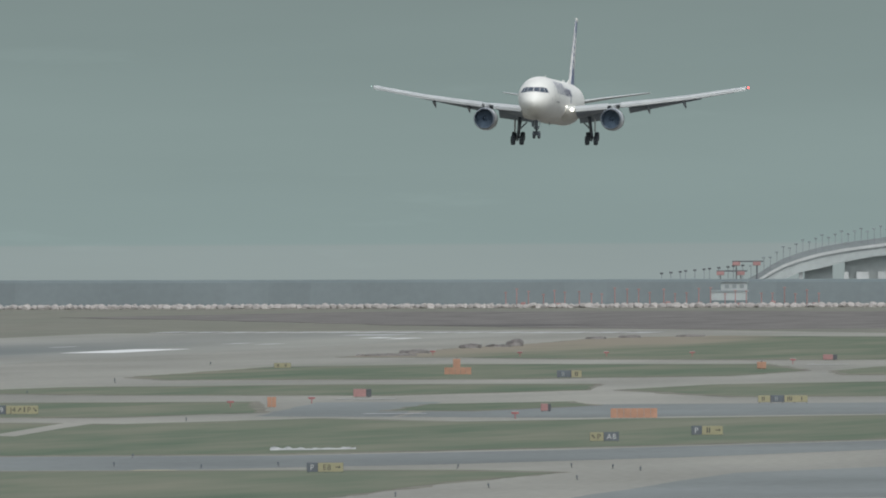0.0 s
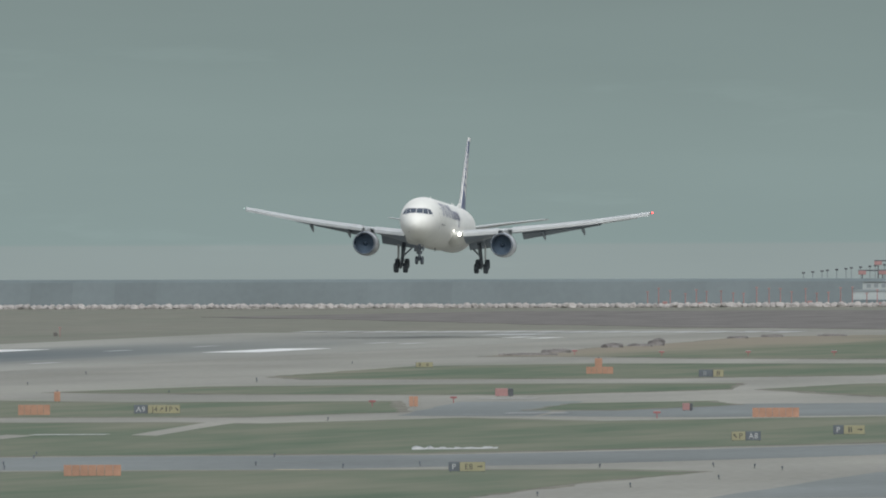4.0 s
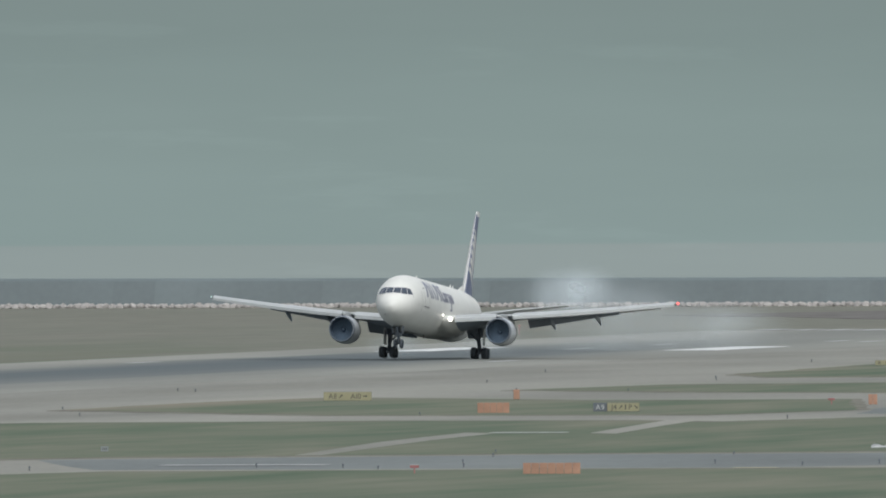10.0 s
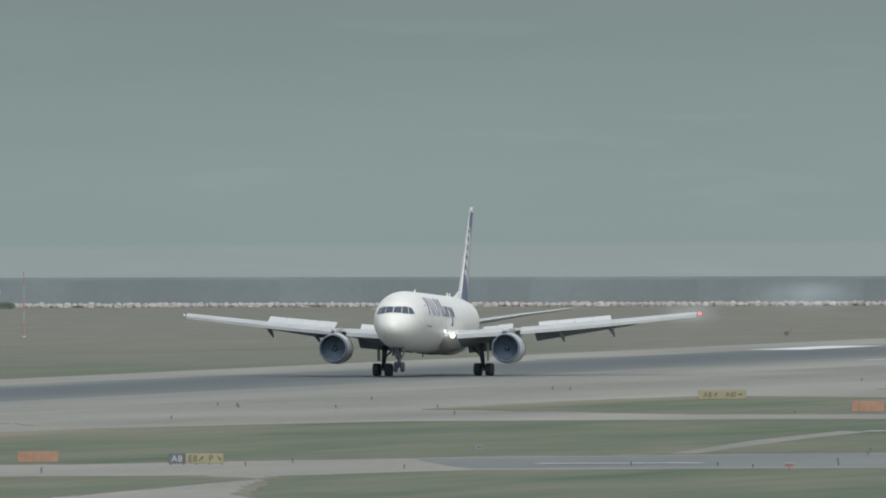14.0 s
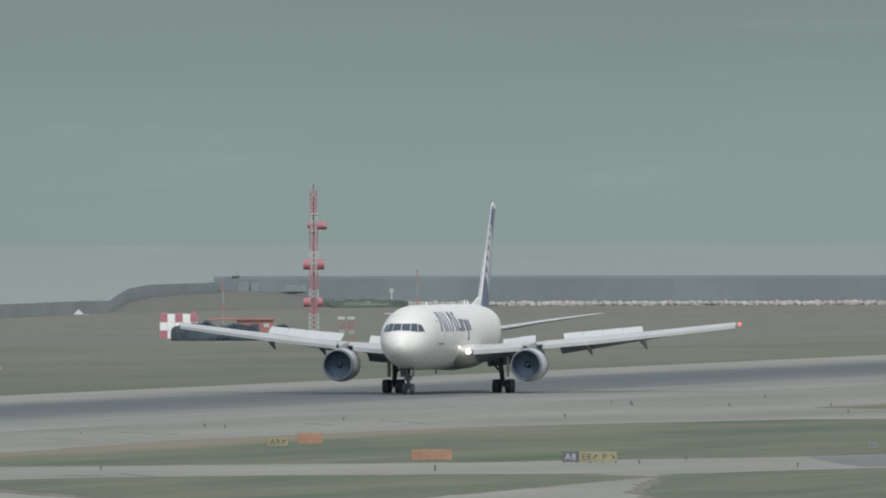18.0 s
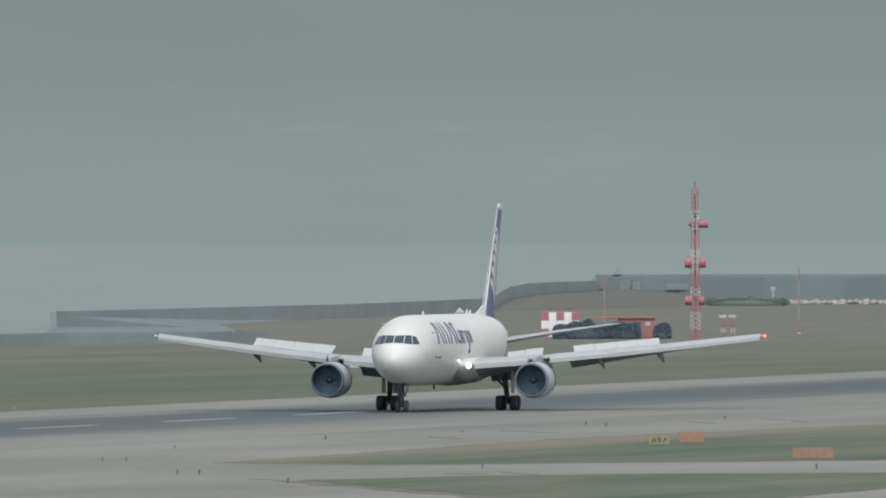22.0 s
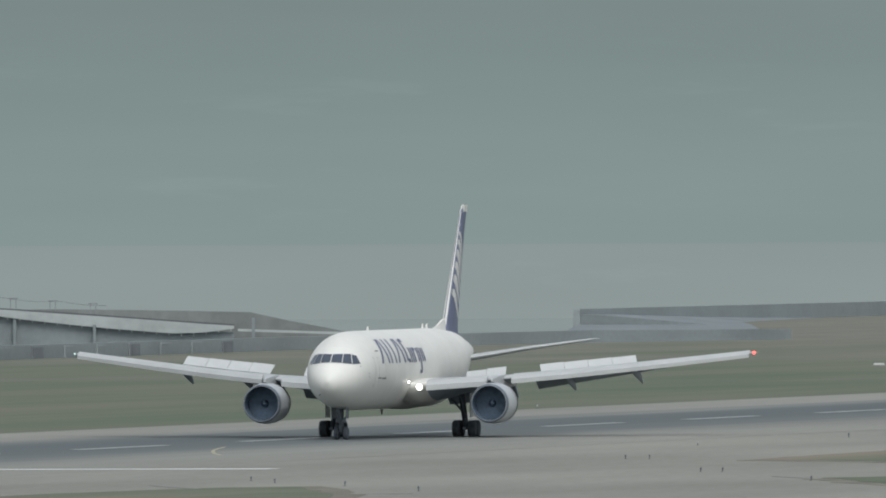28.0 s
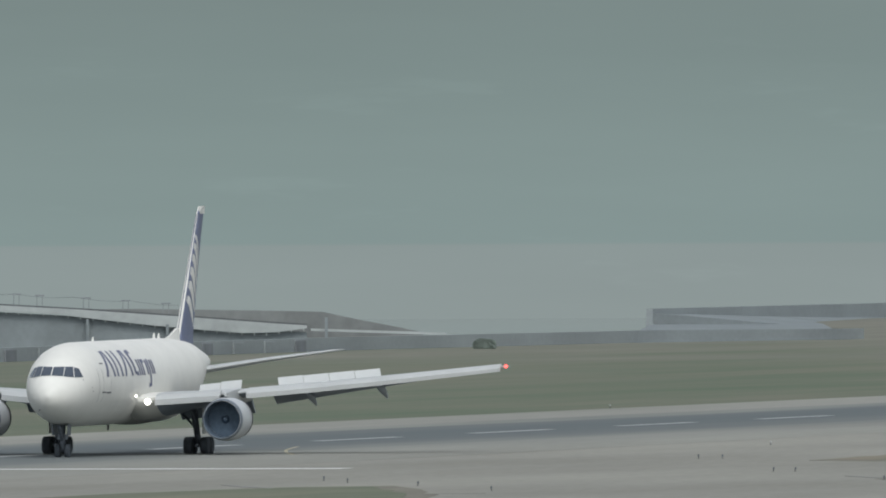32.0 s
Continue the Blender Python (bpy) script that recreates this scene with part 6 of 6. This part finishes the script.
# ---- movements ----
def motions():
    # seconds, across, along, height; nose up, left wing up, nose to its left
    rows = [
        (0, 3.94, 3597.7, 23.16, 1.37, -0.51, -0.55),
        (0.5, 3.86, 3562.2, 21.24, 1.16, -0.5, -0.55),
        (1, 3.82, 3526.7, 19.34, 0.94, -0.53, -0.61),
        (1.5, 3.74, 3491.2, 17.44, 1.02, 0.1, -0.63),
        (2, 3.68, 3455.6, 15.47, 1.35, 0.68, -0.63),
        (2.5, 3.61, 3420.1, 13.44, 1.78, 0.77, -0.64),
        (3, 3.44, 3384.4, 11.64, 1.83, -0.02, -0.62),
        (3.5, 3.29, 3348.8, 9.85, 1.78, -0.75, -0.75),
        (5.5, 2.87, 3206.3, 3.52, 4.28, -1.03, -0.64),
        (6, 2.91, 3171.2, 2.64, 4.29, -0.37, -0.58),
        (6.5, 2.96, 3136.1, 2.05, 4.29, 0.05, -0.66),
        (7, 3.0, 3101.1, 1.54, 4.26, -0.07, -0.88),
        (7.5, 3.1, 3066.0, 1.25, 3.97, -0.27, -1.4),
        (8, 3.03, 3030.8, 1.0, 3.75, -0.75, -1.9),
        (8.5, 3.01, 2995.5, 0.62, 3.69, -1.24, -2.42),
        (9, 3.17, 2960.3, 0.44, 3.39, -1.27, -2.79),
        (9.5, 2.98, 2925.0, 0.22, 3.2, -1.63, -2.87),
        (10, 2.6, 2889.8, 0.08, 2.97, -1.02, -2.51),
        (10.5, 1.92, 2855.0, 0.03, 2.55, -0.71, -1.55),
        (11, 1.25, 2820.8, 0.0, 2.0, -0.24, -0.43),
        (11.5, 0.74, 2787.3, 0.0, 1.54, -0.09, 0.57),
        (12, 0.61, 2754.4, 0.0, 1.37, 0.03, 1.05),
        (12.5, 0.75, 2722.2, 0.0, 1.36, -0.12, 0.72),
        (13, 0.95, 2690.4, 0.0, 1.39, -0.18, -0.01),
        (13.5, 1.14, 2659.1, 0, 1.31, -0.07, -0.62),
        (15.5, 0.24, 2543.1, 0, 0.83, -0.06, 0.44),
        (16, 0.11, 2515.7, 0, 0.36, -0.05, 0.4),
        (16.5, 0.05, 2488.4, 0, 0.1, -0.12, 0.18),
        (17, 0.13, 2461.3, 0.01, 0.14, -0.11, -0.16),
        (17.5, 0.13, 2434.3, 0.0, 0.15, -0.15, -0.35),
        (18, 0.04, 2407.4, 0.0, 0.07, -0.17, -0.34),
        (18.5, -0.1, 2380.9, 0.0, 0.09, -0.11, -0.17),
        (19, -0.2, 2355.1, 0.02, 0.09, -0.04, 0.12),
        (19.5, -0.25, 2329.9, 0.02, 0.08, 0.03, 0.44),
        (20, -0.23, 2305.5, 0.01, 0.06, 0.03, 0.69),
        (20.5, -0.18, 2281.8, 0.01, 0.04, -0.07, 0.62),
        (21, -0.19, 2258.8, 0.01, 0.03, -0.07, 0.37),
        (21.5, -0.11, 2236.3, 0.02, 0.05, -0.09, 0.08),
        (22, -0.07, 2214.3, 0.01, 0.03, -0.22, -0.09),
        (22.5, -0.14, 2192.4, 0.01, 0.03, -0.19, -0.18),
        (23, -0.12, 2170.8, 0.01, -0.02, -0.19, -0.16),
        (23.5, -0.15, 2149.3, 0.01, -0.0, -0.1, -0.12),
        (24, -0.16, 2128.1, 0.0, -0.02, -0.18, -0.04),
        (24.5, -0.13, 2107.1, 0.0, -0.03, -0.11, 0.06),
        (26.5, -0.01, 2029.5, 0.01, -0.07, -0.11, -0.11),
        (27, -0.06, 2011.2, 0, -0.08, -0.08, -0.21),
        (27.5, -0.06, 1993.3, 0, -0.07, -0.14, -0.15),
        (28, -0.1, 1975.8, 0, -0.08, -0.09, -0.11),
        (28.5, -0.09, 1958.8, 0, -0.05, -0.12, -0.03),
        (29, -0.02, 1942.4, 0, -0.08, 0.02, 0.06),
        (29.5, 0.01, 1926.5, 0, -0.11, -0.29, 0.1),
        (30, 0.01, 1911.2, 0, -0.12, -0.17, 0.18),
        (30.5, -0.04, 1896.2, 0, -0.05, -0.21, 0.19),
        (31, 0.03, 1881.7, 0, -0.09, -0.21, 0.12),
        (31.5, 0.13, 1867.4, 0, -0.08, -0.28, 0.08),
        (32, 0.25, 1853.2, 0, -0.17, -0.41, 0.08)]
    walk(plane, [(t, pose(x - 0.05, y, z, -p, -b, w + 0.3)) for t, x, y, z, p, b, w in rows])
    # the wings bend up in the air and settle on the ground
    flex = [(0, 2.8), (6.0, 2.8), (8.5, 2.7), (9.0, 1.6), (9.5, 1.1), (10.5, 0.7), (11.2, 0.05), (32.0, 0.05)]
    for side, (wing, outer) in WINGS.items():
        root, bend = Matrix.Translation((side * 2.5, 0, 3.4)), Matrix.Translation((side * 16.8, 0, wing_z(16.8)))
        inner = [root @ pose(0, 0, 0, 0, -side * 0.80 * a, 0) @ root.inverted() for t, a in flex]
        walk(wing, [(t, m) for (t, a), m in zip(flex, inner)])
        walk(outer, [(t, m @ bend @ pose(0, 0, 0, 0, -side * 0.62 * a, 0) @ bend.inverted()) for (t, a), m in zip(flex, inner)])
    # the spoilers rise after touchdown
    lift = [(0, 0), (9.1, 0), (10.0, 9), (10.8, 14), (11.6, 30), (12.2, 38), (32.0, 38)]
    for sp, hinge, side, sweep in SPOILERS:
        walk(sp, [(t, Matrix.Translation(hinge) @ pose(0, 0, 0, 0, -side * 5.7, side * sweep) @ pose(0, 0, 0, a + 3)) for t, a in lift])

    # the struts hang in the air and take the weight on the ground
    hang = [(0, -0.42), (8.0, -0.45), (8.5, -0.56), (9.0, -0.42), (9.5, -0.20), (10.5, 0.0), (32.0, 0.0)]
    for strut in GEARS:
        walk(strut, [(t, pose(0, 0, z)) for t, z in hang])
    # the bogies hang with their front wheels low and level out as they touch down
    for ob, p in BOGIES:
        walk(ob, [(t, Matrix.Translation(p) @ pose(0, 0, 0, a) @ Matrix.Translation(p).inverted()) for t, a in ((0, 22), (7.5, 22), (8.1, 12), (8.5, 0), (32.0, 0))])
    # the tyre smoke rolls up from the touchdown point, rises over the runway and thins out
    rise = [(8.6, 7.5, 0.3, 1.5), (9.0, 8.0, 1.3, 4.0), (9.3, 6.5, 2.4, 3.0), (9.6, 2.5, 4.4, 2.0), (10.0, -0.8, 6.2, 1.6), (10.4, 0.3, 7.3, 2.4), (10.8, 0.3, 8.1, 3.2), (11.4, 0.3, 9.5, 4.5), (12.0, 0.5, 10.4, 6.0), (13.0, 1.2, 12.2, 9.0), (13.5, 1.5, 13.0, 10.0)]
    for o, a, c, low, b in PUFFS:
        if low:
            t0 = 8.3 if a < 0 else 8.6 + 0.05 * a
            y = 3022 + 6 * a
            rows = [(0, pose(a + 3, y, -12)), (t0 - 0.2, pose(a + 3, y, -5)), (t0 + 0.3, pose(a + 3, y, 0.2)), (9.7, pose(a + 2, y, 0.6 + 1.6 * c)), (10.4, pose(a, y, 0.8 + 3.0 * c)),
                    (11.2, pose(a - 2, y, 1.0 + 3.8 * c)), (12.2, pose(1.2 * a - 3, y, 1.2 + 5 * c)), (13.5, pose(1.5 * a - 3, y + 10, 2 + 7 * c)), (16.0, pose(2 * a, y + 30, 9 + 6 * c)), (32.0, pose(20 + 6 * a, 3150, 40 + 20 * c))]
        else:
            rows = [(0, pose(7, 3030 + 5 * b, -9)), (8.2, pose(7, 3030 + 5 * b, -6))] + [(t, pose(x + a * s * 1.5, 3030 + 8 * b, z + c * s * 0.7)) for t, x, z, s in rise] + [(32.0, pose(40 + 40 * a, 3100, 30 + 10 * c))]
        walk(o, rows)


motions()
